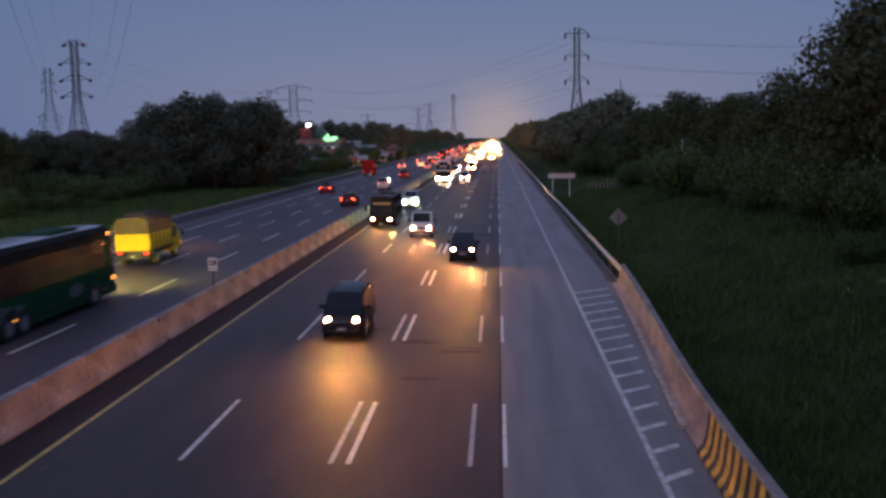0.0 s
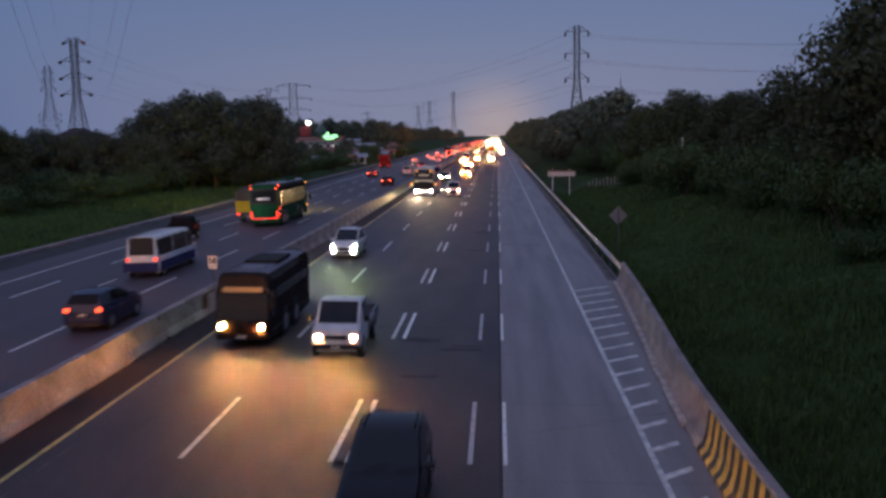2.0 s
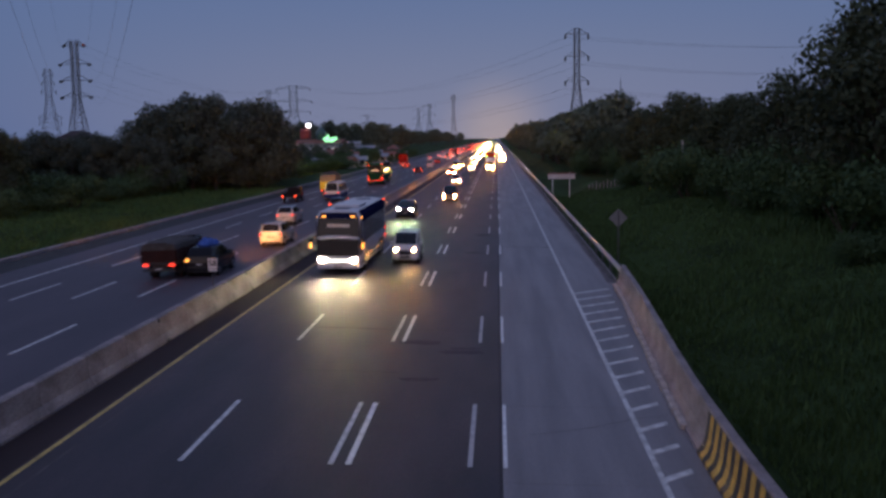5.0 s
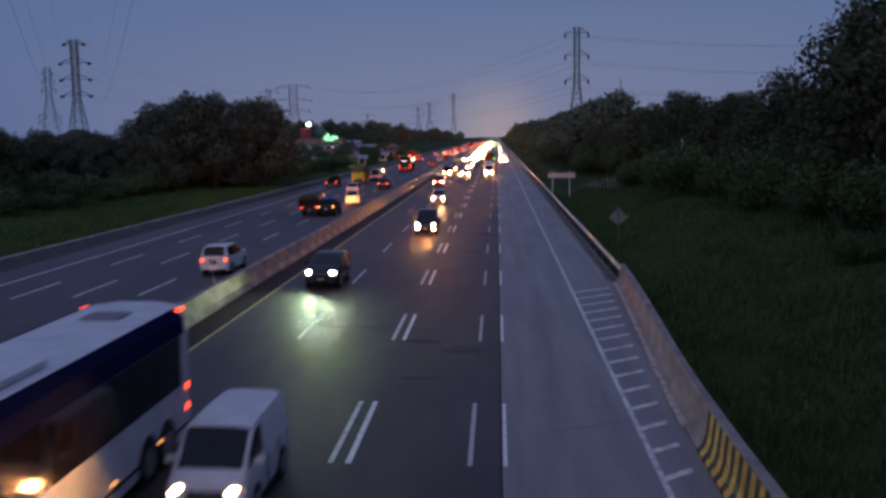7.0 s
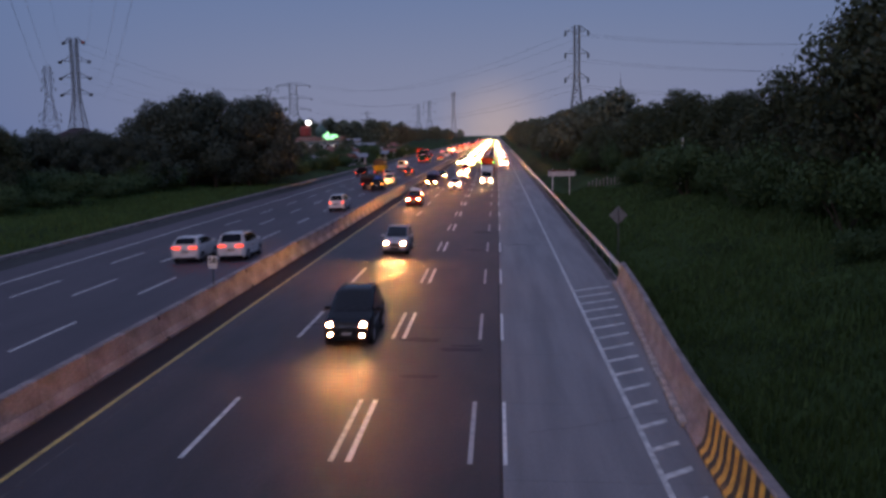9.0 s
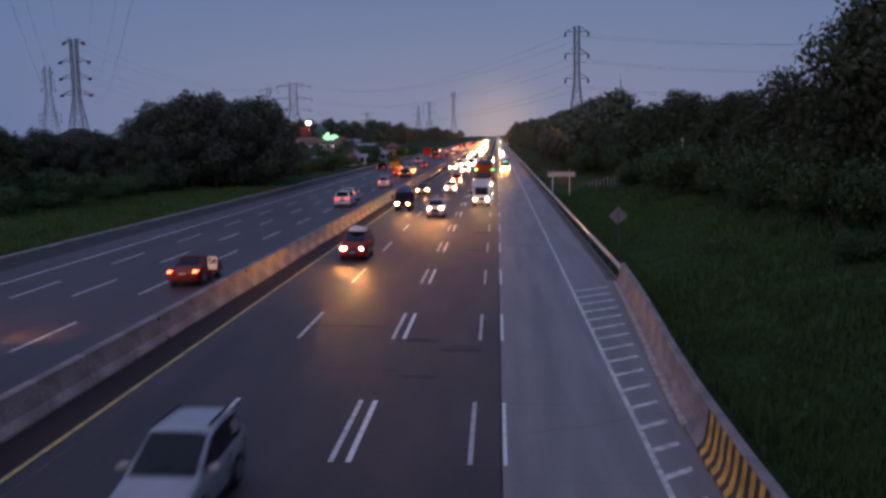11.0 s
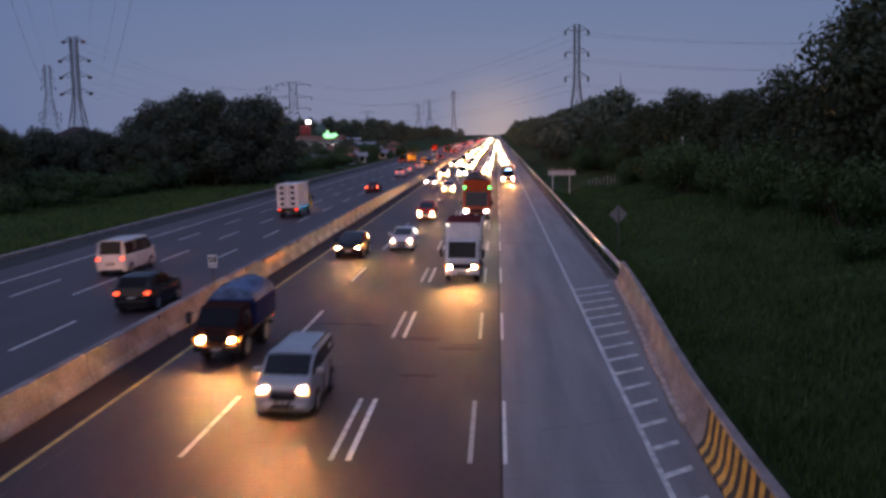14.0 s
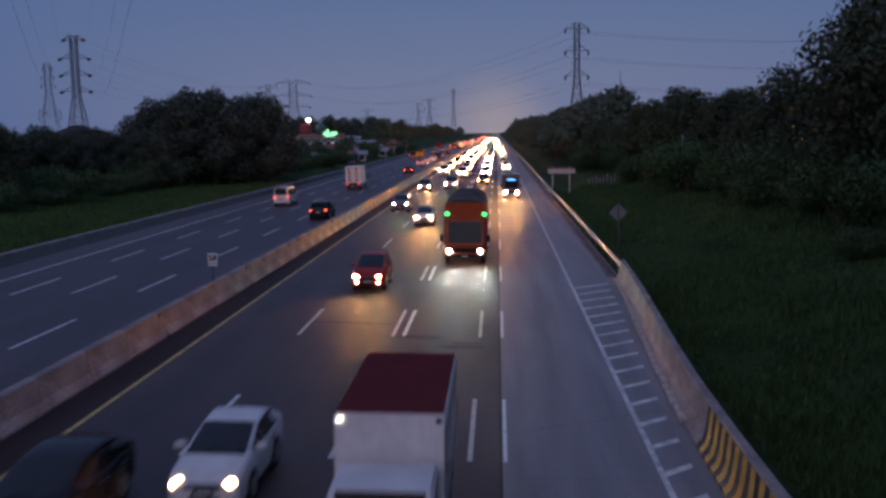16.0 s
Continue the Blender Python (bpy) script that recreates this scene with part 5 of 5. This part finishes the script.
    if lights == "police":
        lamp("light_bar", t, 0, f - 0.95, cab_h + 0.06, 0.8, 0.09, 0.22, BLUE_L)
    part("grille", box(-cw * 0.6, cw * 0.6, f - 0.04, f + 0.02, 0.72, 0.98, 0.02), TRIM, t)
    part("front_bumper", box(-cw, cw, f - 0.16, f + 0.06, 0.42, 0.64, 0.04, seg=2), cab_m if load == "box" else TRIM, t)
    part("rear_bumper", box(-w * 0.9, w * 0.9, b - 0.05, b + 0.05, 0.45, 0.58, 0.01), DARK_STEEL, t)
    plates(t, L + 0.14, 0.52, 0.58)
    return t


def pickup(label, paint_m, L=4.4, W=1.68, H=1.85, bed_m=None, head=None, tail=None):
    t = thing("pickup", label, "pickup truck", "motorway traffic")
    w, f, b = W / 2, L / 2, -L / 2
    S = [ring12(f, 0.36, 0.82, 0.84, w * 0.88, w * 0.8), ring12(f - 0.06, 0.28, 1.0, 1.02, w * 0.97, w * 0.88), ring12(f - 0.42, 0.26, 1.10, 1.13, w, w * 0.90),
         ring12(f - 1.0, 0.26, 1.12, H - 0.03, w, w * 0.86), ring12(f - 1.3, 0.26, 1.12, H, w, w * 0.86), ring12(f - 1.95, 0.26, 1.12, H - 0.02, w, w * 0.86), ring12(f - 2.05, 0.3, 1.08, H - 0.15, w * 0.98, w * 0.82)]
    bm = loft(S)
    bmesh.ops.bevel(bm, geom=[e for e in bm.edges if e.calc_face_angle(0) > 0.5], offset=0.03, segments=2, affect="EDGES", profile=0.6)
    part("cab", bm, paint_m, t, smooth=True)
    pane("windscreen", (S[2][5], S[2][6], S[3][6], S[3][5]), t, 0.04)
    for i, j in ((3, 4), (8, 7)):
        pane("side_window", (S[3][i], S[5][i], S[5][j], S[3][j]), t, 0.08)
    m = bed_m or paint_m
    part("bed", box(-w, w, b, f - 2.12, 0.55, 0.72, 0.01), DARK_STEEL, t)
    for s in (-1, 1):
        part("side_board", box(s * w - 0.03, s * w + 0.03, b, f - 2.12, 0.70, 1.12, 0.01), m, t)
        headlight(t, s * (w - 0.25), f + 0.01, 0.74, 0.20, 0.165, head or LAMP_WARM, s * 4)
        lamp("tail_light", t, s * (w - 0.10), b - 0.02, 0.78, 0.14, 0.22, 0.06, tail or TAIL)
        mr = part("mirror", box(-0.08, 0.08, -0.04, 0.04, -0.10, 0.10, 0.03), TRIM, t)
        mr.location = (s * (w + 0.10), f - 0.75, 1.25)
        for y in (f - 0.70, b + 0.85):
            a = part("wheel_arch", disc_x(-0.05, 0.05, 0.38, 20), TRIM, t)
            a.location = (s * (w - 0.04), y, 0.33)
            wheel(t, s * (w - 0.095), y, 0.32)
    part("head_board", box(-w, w, f - 2.16, f - 2.10, 0.70, 1.30, 0.01), m, t)
    part("tail_board", box(-w, w, b - 0.03, b + 0.03, 0.70, 1.12, 0.01), m, t)
    part("grille", box(-w * 0.45, w * 0.45, f - 0.04, f + 0.015, 0.66, 0.82, 0.02), TRIM, t)
    part("front_bumper", box(-w * 0.95, w * 0.95, f - 0.08, f + 0.05, 0.34, 0.52, 0.04, seg=2), TRIM, t)
    plates(t, L + 0.06, 0.42, 0.55)
    return t


def roof_load(parent, z, material, w, l, h, y=0.0):
    rr = random.Random(int(w * 100 + l * 10))
    sec = []
    for j in range(9):
        u = -1 + 2 * j / 8
        k = max(0.08, (1 - abs(u) ** 3)) ** 0.5
        sec.append([(w * k * math.cos(a), y + l * u, z + max(0.0, h * k * math.sin(a) * (1 + 0.4 * rr.uniform(-1, 1)))) for a in [math.pi * i / 10 for i in range(11)]])
    return part("roof_load", loft(sec), material, parent, "bundle lashed on the roof")


WHITE = paint("white", (0.62, 0.63, 0.65))
SILVER = paint("silver", (0.42, 0.43, 0.45), 0.35, metal=0.5)
GREY = paint("grey", (0.12, 0.125, 0.14), 0.35, metal=0.3)
DARKGREY = paint("dark_grey", (0.020, 0.023, 0.034), 0.35, 0.7)
BROWNISH = paint("dark_brown", (0.045, 0.022, 0.02), 0.6, 0.0)
BLACK = paint("black", (0.012, 0.012, 0.016), 0.4, 0.6)
NAVY = paint("navy", (0.012, 0.015, 0.055), 0.5, 0.0)
BLUE = paint("blue", (0.022, 0.032, 0.11), 0.35, 0.3)
RED = paint("red", (0.32, 0.02, 0.015), 0.3)
MAROON = paint("maroon", (0.13, 0.034, 0.038), 0.7, 0.0)
COACH = paint("coach_white", (0.58, 0.58, 0.62), 0.3)
BROWN = paint("brown", (0.022, 0.016, 0.014), 0.45, 0.15)
GREENB = paint("bus_green", (0.012, 0.065, 0.03), 0.45, 0.1)
YELLOW = paint("truck_yellow", (0.42, 0.30, 0.03), 0.5, 0.1)
ORANGE = paint("truck_orange", (0.42, 0.08, 0.028), 0.45)
TARP_B = mat("tarp_blue", (0.085, 0.15, 0.28), 0.7, var=0.4, scale=2, bump=0.9, fine=5)
TARP_L = mat("tarp_bright_blue", (0.035, 0.10, 0.40), 0.6, var=0.25, scale=2, bump=0.4, fine=8)
TARP_K = mat("tarp_dark", (0.058, 0.050, 0.046), 0.75, var=0.3, scale=2, bump=0.4, fine=8)
TARP_BR = mat("tarp_brown", (0.045, 0.03, 0.026), 0.75, var=0.3, scale=2, bump=0.4, fine=8)
SACK = mat("white_cloth", (0.6, 0.62, 0.68), 0.8, var=0.2, scale=3, bump=0.4, fine=8)
BOXW = mat("box_white", (0.70, 0.69, 0.70), 0.55, var=0.12, scale=0.8, fine=6)


# ---- traffic: (thing, length, heading, way) with the way as (seconds, x, y of the observed end) ----
TRAFFIC = []


def goes(ob, L, way, toward=True):
    TRAFFIC.append((ob, L, toward, way))
    return ob


# towards the viewer
goes(car("van", "dark boxy minivan with a lit pair of halogen headlights", BLACK, 4.0, 1.66, 1.85, head=HALO_DIM, rails=True), 4.0, [(0, -5.74, 33.6), (1, -5.8, 15.5)])
goes(car("mpv", "dark people carrier with roof rails and warm headlights", BLACK, 4.1, 1.72, 1.68, rails=True), 4.1, [(0, -2.14, 56.1), (2, -2.3, 16.3)])
goes(bus("dark brown midi bus with a dim destination board", BROWN, BROWN, 7.4, 1.95, 2.62, markers=False, board=False, scheme="midi", head=HALO_LOW, roof=paint("roof_slate", (0.17, 0.16, 0.19), 0.5, 0.2)), 7.4, [(0, -9.45, 76.0), (2.5, -9.0, 21.2)])
goes(pickup("white pickup truck with a dark open bed", WHITE, bed_m=GREY, head=HALO_DIM), 4.4, [(0, -5.69, 69.4), (2.5, -5.45, 21.1)])
goes(car("mpv", "white people carrier with bright white headlights", WHITE, 4.6, 1.78, 1.76, head=LAMP_COOL, rails=True, fog=True, slim=True), 4.6, [(0, -9.3, 99.4), (3.5, -9.3, 23.3)])
goes(bus("tall white coach with navy window band and bright headlights", COACH, NAVY, 12.0, 2.42, 3.48, head=glow("coach_led", (1.0, 0.72, 0.42), 3000.0)), 12.0, [(0, -8.75, 152.7), (6.5, -8.78, 20.4)])
goes(car("van", "white panel van with warm headlights", WHITE, 4.1, 1.68, 1.92, head=HALO_LOW, cargo=True), 4.1, [(2, -5.3, 113), (6.5, -5.6, 26.4)])
goes(car("suv", "dark sport utility car with cold white headlights", DARKGREY, 4.6, 1.80, 1.62, head=LED_HIGH), 4.6, [(2, -8.4, 148.9), (8, -8.72, 24.6)])
goes(car("suv", "dark four-wheel drive car with headlights and fog lights lit", BLACK, 4.6, 1.82, 1.85, fog=True, rails=True, head=HALO_LOW), 4.6, [(4, -5.6, 128.7), (9, -5.38, 32.4)])
goes(car("mpv", "silver people carrier with warm headlights", SILVER, 4.4, 1.72, 1.72, rails=True), 4.4, [(6.5, -6.42, 112.8), (9, -6.44, 58.2), (11.3, -6.45, 9.6)])
redcar = goes(car("mpv", "red people carrier with a white bundle on its roof", RED, 4.3, 1.70, 1.70, head=HALO_DIM), 4.3, [(7.5, -8.75, 128.7), (12.5, -8.65, 24.0)])
roof_load(redcar, 1.60, SACK, 0.58, 0.80, 0.24, -0.45)
goes(truck("dark truck under a round blue tarpaulin", BROWNISH, "tarp", TARP_B, 4.7, 1.62, 2.35, roof_m=BLUE, cab_h=1.8, head=HALO_LOW), 5.2, [(11.5, -9.25, 80.7), (14.5, -9.15, 19.1)])
goes(car("van", "silver minivan with warm headlights and roof bars", SILVER, 4.1, 1.62, 1.70, rails=True, head=HALO_DIM), 4.1, [(11.5, -5.65, 74.6), (14, -5.68, 23.7)])
goes(car("hatch", "dark hatchback with warm headlights", BLACK, 4.4, 1.72, 1.48, head=HALO_DIM), 4.5, [(11.5, -9.3, 106.2), (13.5, -9.1, 65.5), (15.5, -8.5, 24.8)])
goes(car("hatch", "white hatchback with warm headlights", WHITE, 3.9, 1.64, 1.46, head=HALO_DIM), 3.95, [(11.5, -6.1, 111.5), (14, -6.15, 59.2), (16, -5.8, 17.3)])
goes(truck("white box truck with a maroon roof and lit headlights", WHITE, "box", BOXW, 6.0, 1.84, 2.88, roof_m=MAROON, lights="corner", cab_h=2.1, head=HALO_LOW), 6.0, [(0, -1.6, 300), (3.5, -1.6, 238), (9, -1.6, 139), (11.5, -1.75, 89), (15.5, -1.88, 21.7)])
goes(truck("orange truck with a dark tarpaulin and green marker lamps", ORANGE, "dump", TARP_K, 8.6, 2.4, 3.9, roof_m=ORANGE, head=LED_TRUCK, lights="green", cab_h=2.5), 8.6, [(0, -1.8, 324), (9, -1.8, 160), (13.5, -1.85, 89.0), (16, -1.9, 52.9)])
goes(car("mpv", "red compact car with warm headlights", RED, 4.1, 1.68, 1.65, fog=True, head=HALO_LOW), 4.1, [(0, -6.2, 368), (13, -6.18, 100.0), (16, -6.15, 43.5)])
goes(car("suv", "dark car with cold white headlights", GREY, 4.5, 1.78, 1.68, head=glow("led_grey_car", (0.95, 1.0, 0.8), 1500.0)), 4.5, [(14, -9.1, 129.0), (16, -9.05, 86.9)])
goes(car("hatch", "silver small car with amber headlights", SILVER, 3.9, 1.66, 1.55), 3.9, [(14.5, -6.2, 107), (16, -5.9, 74.6)])
goes(car("mpv", "grey people carrier with warm headlights", GREY, 4.4, 1.72, 1.7), 4.4, [(15.5, -9.0, 126), (16, -9.0, 115.4)])
goes(truck("small covered truck with a blue light bar on the shoulder lane", GREY, "box", paint("box_brown", (0.16, 0.10, 0.08), 0.5), 5.6, 1.95, 2.7, lights="police", cab_h=2.1), 5.6, [(12.5, 1.55, 164.6), (16, 1.5, 105.4)])

# away from the viewer
goes(truck("yellow truck with a dark brown tarpaulin", YELLOW, "dump", TARP_BR, 5.8, 2.1, 3.2, roof_m=YELLOW, head=HALO_DIM, boards=1.95), 5.8, [(0, -22.0, 55.6), (4, -22.3, 110.3)], False)
goes(bus("dark green coach with red glowing tail strips", GREENB, paint("bus_dark", (0.02, 0.025, 0.025), 0.45, 0.1), 12.0, 2.5, 3.55, head=glow("fog_yellow", (1.0, 0.80, 0.12), 14000.0), tailtrim=glow("tail_strip_red", (1.0, 0.04, 0.03), 1.5), roof=paint("roof_silver", (0.42, 0.45, 0.50), 0.4)), 12.0, [(0, -19.6, 32.2), (3.5, -19.5, 114.5), (6.5, -19.8, 190)], False)
goes(pickup("dark pickup with red tail lights", BLACK, 4.8, 1.75, 1.78, tail=BRAKE, head=glow("beam_white", (0.9, 1.0, 0.95), 3200.0)), 4.8, [(0.5, -23.1, 44.6), (1.5, -23.5, 59.3), (4, -24.8, 97.9), (6.5, -25.6, 137)], False)
mb = goes(car("van", "white minibus with a blue painted skirt", WHITE, 7.0, 1.98, 2.38, category="minibus", head=HALO_LOW), 7.0, [(1.0, -18.85, 28.6), (1.5, -18.9, 38.9), (3, -19.9, 71.0), (6.5, -20.2, 146)], False)
for s in (-1, 1):
    part("skirt", box(s * 0.99 - 0.01, s * 0.99 + 0.012, -3.1, 2.7, 0.36, 0.86), BLUE, mb)
part("rear_skirt", box(-0.95, 0.95, -3.56, -3.47, 0.36, 0.86, 0.02), BLUE, mb)
goes(car("mpv", "dark blue estate car with red tail lights", paint("deep_blue", (0.016, 0.02, 0.055)), 4.5, 1.70, 1.60, tail=BRAKE, head=HALO_LOW), 4.4, [(2, -15.95, 34.9), (6.5, -16.2, 123.5)], False)
goes(car("mpv", "silver people carrier seen from behind", SILVER, 4.4, 1.72, 1.72, head=HALO_DIM), 4.4, [(3, -18.15, 41.2), (6.5, -18.8, 111.8)], False)
goes(car("mpv", "pale silver people carrier seen from behind", SILVER, 4.5, 1.74, 1.74, head=HALO_DIM), 4.5, [(3.5, -15.5, 35.4), (9, -16.2, 141.3)], False)
bc = goes(car("suv", "black sport utility car with a blue load on its roof", BLACK, 4.6, 1.80, 1.72, tail=AMBER), 4.6, [(4.2, -16.25, 34.9), (8, -16.2, 107.5)], False)
roof_load(bc, 1.62, TARP_L, 0.55, 0.85, 0.32, -0.35)
goes(truck("dark truck with small green tail markers", BLACK, "dump", TARP_K, 5.6, 1.9, 2.1, roof_m=BROWNISH, lights="green", boards=1.6, cab_h=1.95), 6.0, [(4.2, -18.3, 33.3), (9, -18.0, 130.6)], False)
goes(car("mpv", "white people carrier with red tail lights", WHITE, 4.4, 1.72, 1.74, tail=BRAKE, head=HALO_LOW), 4.4, [(7, -15.4, 50.0), (11.5, -16.3, 145.4)], False)
goes(car("suv", "white sport utility car with red tail lights", WHITE, 4.7, 1.84, 1.78, tail=BRAKE_WIDE, rails=True, wide=True, head=HALO_LOW), 4.7, [(8, -15.95, 34.0), (11.5, -16.4, 109.3), (13.5, -16.9, 153)], False)
goes(car("suv", "white crossover with lit brake lights", WHITE, 4.4, 1.80, 1.64, tail=BRAKE_WIDE, wide=True, head=HALO_LOW), 4.4, [(8.5, -18.7, 43.1), (9, -18.7, 55.1), (10, -18.6, 82.5), (11.5, -16.6, 118.5), (13.5, -16.9, 166)], False)
goes(car("sedan", "dark red saloon with bright red brake lights", paint("wine", (0.12, 0.012, 0.012), 0.3), 4.5, 1.76, 1.48, tail=BRAKE_HI, head=HALO_LOW), 4.5, [(11.5, -15.7, 58.0), (15.5, -15.9, 155.8)], False)
goes(truck("white box truck with blue side lamps and square vents", YELLOW, "box", BOXW, 6.4, 2.0, 3.1, lights="blue", cab_h=2.1, tailback=TRIM, head=HALO_LOW), 6.4, [(11.5, -19.0, 35.4), (16, -19.1, 125.0)], False)
goes(car("van", "white van with a dark stripe and red tail lights", WHITE, 4.9, 1.80, 2.1, tail=BRAKE, head=HALO_DIM), 4.9, [(13.5, -21.0, 37.8), (16, -22.8, 98.5)], False)
goes(car("mpv", "black people carrier with red tail lights", BLACK, 4.4, 1.75, 1.68, tail=BRAKE, head=HALO_DIM), 4.4, [(13.5, -15.4, 28.0), (16, -15.32, 79.9)], False)
goes(car("sedan", "red saloon with red tail lights", RED, 4.4, 1.72, 1.47, tail=BRAKE_HI, head=HALO_DIM), 4.4, [(0, -23.8, 129.5), (2.5, -23.1, 184.5)], False)
goes(car("sedan", "dark red saloon with red tail lights", MAROON, 4.4, 1.72, 1.47, tail=BRAKE_HI, head=HALO_DIM), 4.4, [(0, -16.3, 101.7), (2.5, -16.5, 149.5)], False)
goes(car("van", "pale van lit warmly from behind", SILVER, 4.4, 1.72, 1.9, head=HALO_DIM), 4.4, [(0, -16.2, 133.0), (2, -16.5, 172.8)], False)
goes(truck("red box truck on the slow lane", RED, "box", RED, 6.5, 2.2, 3.2, head=HALO_DIM), 6.5, [(0, -26.0, 190), (4, -26.4, 250)], False)
goes(car("sedan", "small red-lit car far down the road", RED, 4.2, 1.7, 1.5, tail=BRAKE, head=HALO_DIM), 4.2, [(0, -16.9, 170.5), (1.5, -16.7, 199.0)], False)

# the dense traffic beyond
FAR_KIND = [car("mpv", "distant car with lit headlights", SILVER, 4.4, 1.72, 1.7, head=FAR_WARM, far=True), car("hatch", "distant car with lit headlights", BLACK, 4.0, 1.7, 1.55, head=FAR_WARM, far=True),
            car("suv", "distant car with lit headlights", GREY, 4.6, 1.8, 1.75, head=FAR_COOL, far=True), car("van", "distant van with lit headlights", WHITE, 4.6, 1.75, 2.0, head=FAR_WARM, far=True)]
TAIL_KIND = [car("mpv", "distant car with red tail lights", SILVER, 4.4, 1.72, 1.7, tail=BRAKE_HI, far=True), car("sedan", "distant car with red tail lights", BLACK, 4.4, 1.7, 1.46, tail=BRAKE_HI, far=True),
             car("suv", "distant car with red tail lights", WHITE, 4.6, 1.8, 1.75, tail=BRAKE_HI, far=True), car("van", "distant van with red tail lights", MAROON, 4.8, 1.9, 2.3, tail=BRAKE_HI, far=True)]
rv = random.Random(77)
fresh = set()


def stream(kinds, x, y, end, gap, speed, toward):
    while y < end:
        p = kinds[rv.randrange(4)]
        ob = p if p not in fresh else copy_thing(p, pose(x, y, 0))
        fresh.add(p)
        xx = x + rv.uniform(-0.35, 0.35)
        goes(ob, 4.4, [(0, xx, y), (16, xx, y + (-16 if toward else 16) * speed)], toward)
        y += gap * rv.uniform(0.7, 1.4)


stream(FAR_KIND, -9.1, 490, 1500, 27, 20.5, True)
stream(FAR_KIND, -5.9, 442, 1500, 26, 20.0, True)
stream(FAR_KIND, -1.9, 375, 1500, 30, 17.5, True)
stream(FAR_KIND, 1.6, 410, 1300, 48, 17.2, True)
stream(TAIL_KIND, -16.0, 215, 1100, 30, 19.0, False)
stream(TAIL_KIND, -19.3, 240, 1100, 38, 19.5, False)
stream(TAIL_KIND, -22.6, 225, 1100, 50, 18.5, False)


def drive(ob, L, toward, way):
    """Steady from mark to mark, the first and last speeds kept outside them."""
    def at(t):
        if t <= way[0][0] or len(way) == 1:
            (a, xa, ya), (b, _, yb) = way[0], way[1]
            return xa, ya + (yb - ya) / (b - a) * (t - a)
        for (a, xa, ya), (b, xb, yb) in zip(way, way[1:]):
            if t <= b:
                u = (t - a) / (b - a)
                return xa + (xb - xa) * u, ya + (yb - ya) * u
        (a, _, ya), (b, xb, yb) = way[-2], way[-1]
        return xb, yb + (yb - ya) / (b - a) * (t - b)
    times = sorted({0.0, 4.0, 8.0, 12.0, 16.0} | {float(w[0]) for w in way})
    rows = []
    for t in times:
        x, y = at(t)
        lean = 1.146 if x > MEDIAN else -1.146
        rows.append((t, pose(x, y + L / 2, zroad(x), 0, -lean if toward else lean, 180 if toward else 0)))
    walk(ob, rows)


def motions():
    for ob, L, toward, way in TRAFFIC:
        drive(ob, L, toward, way)


motions()
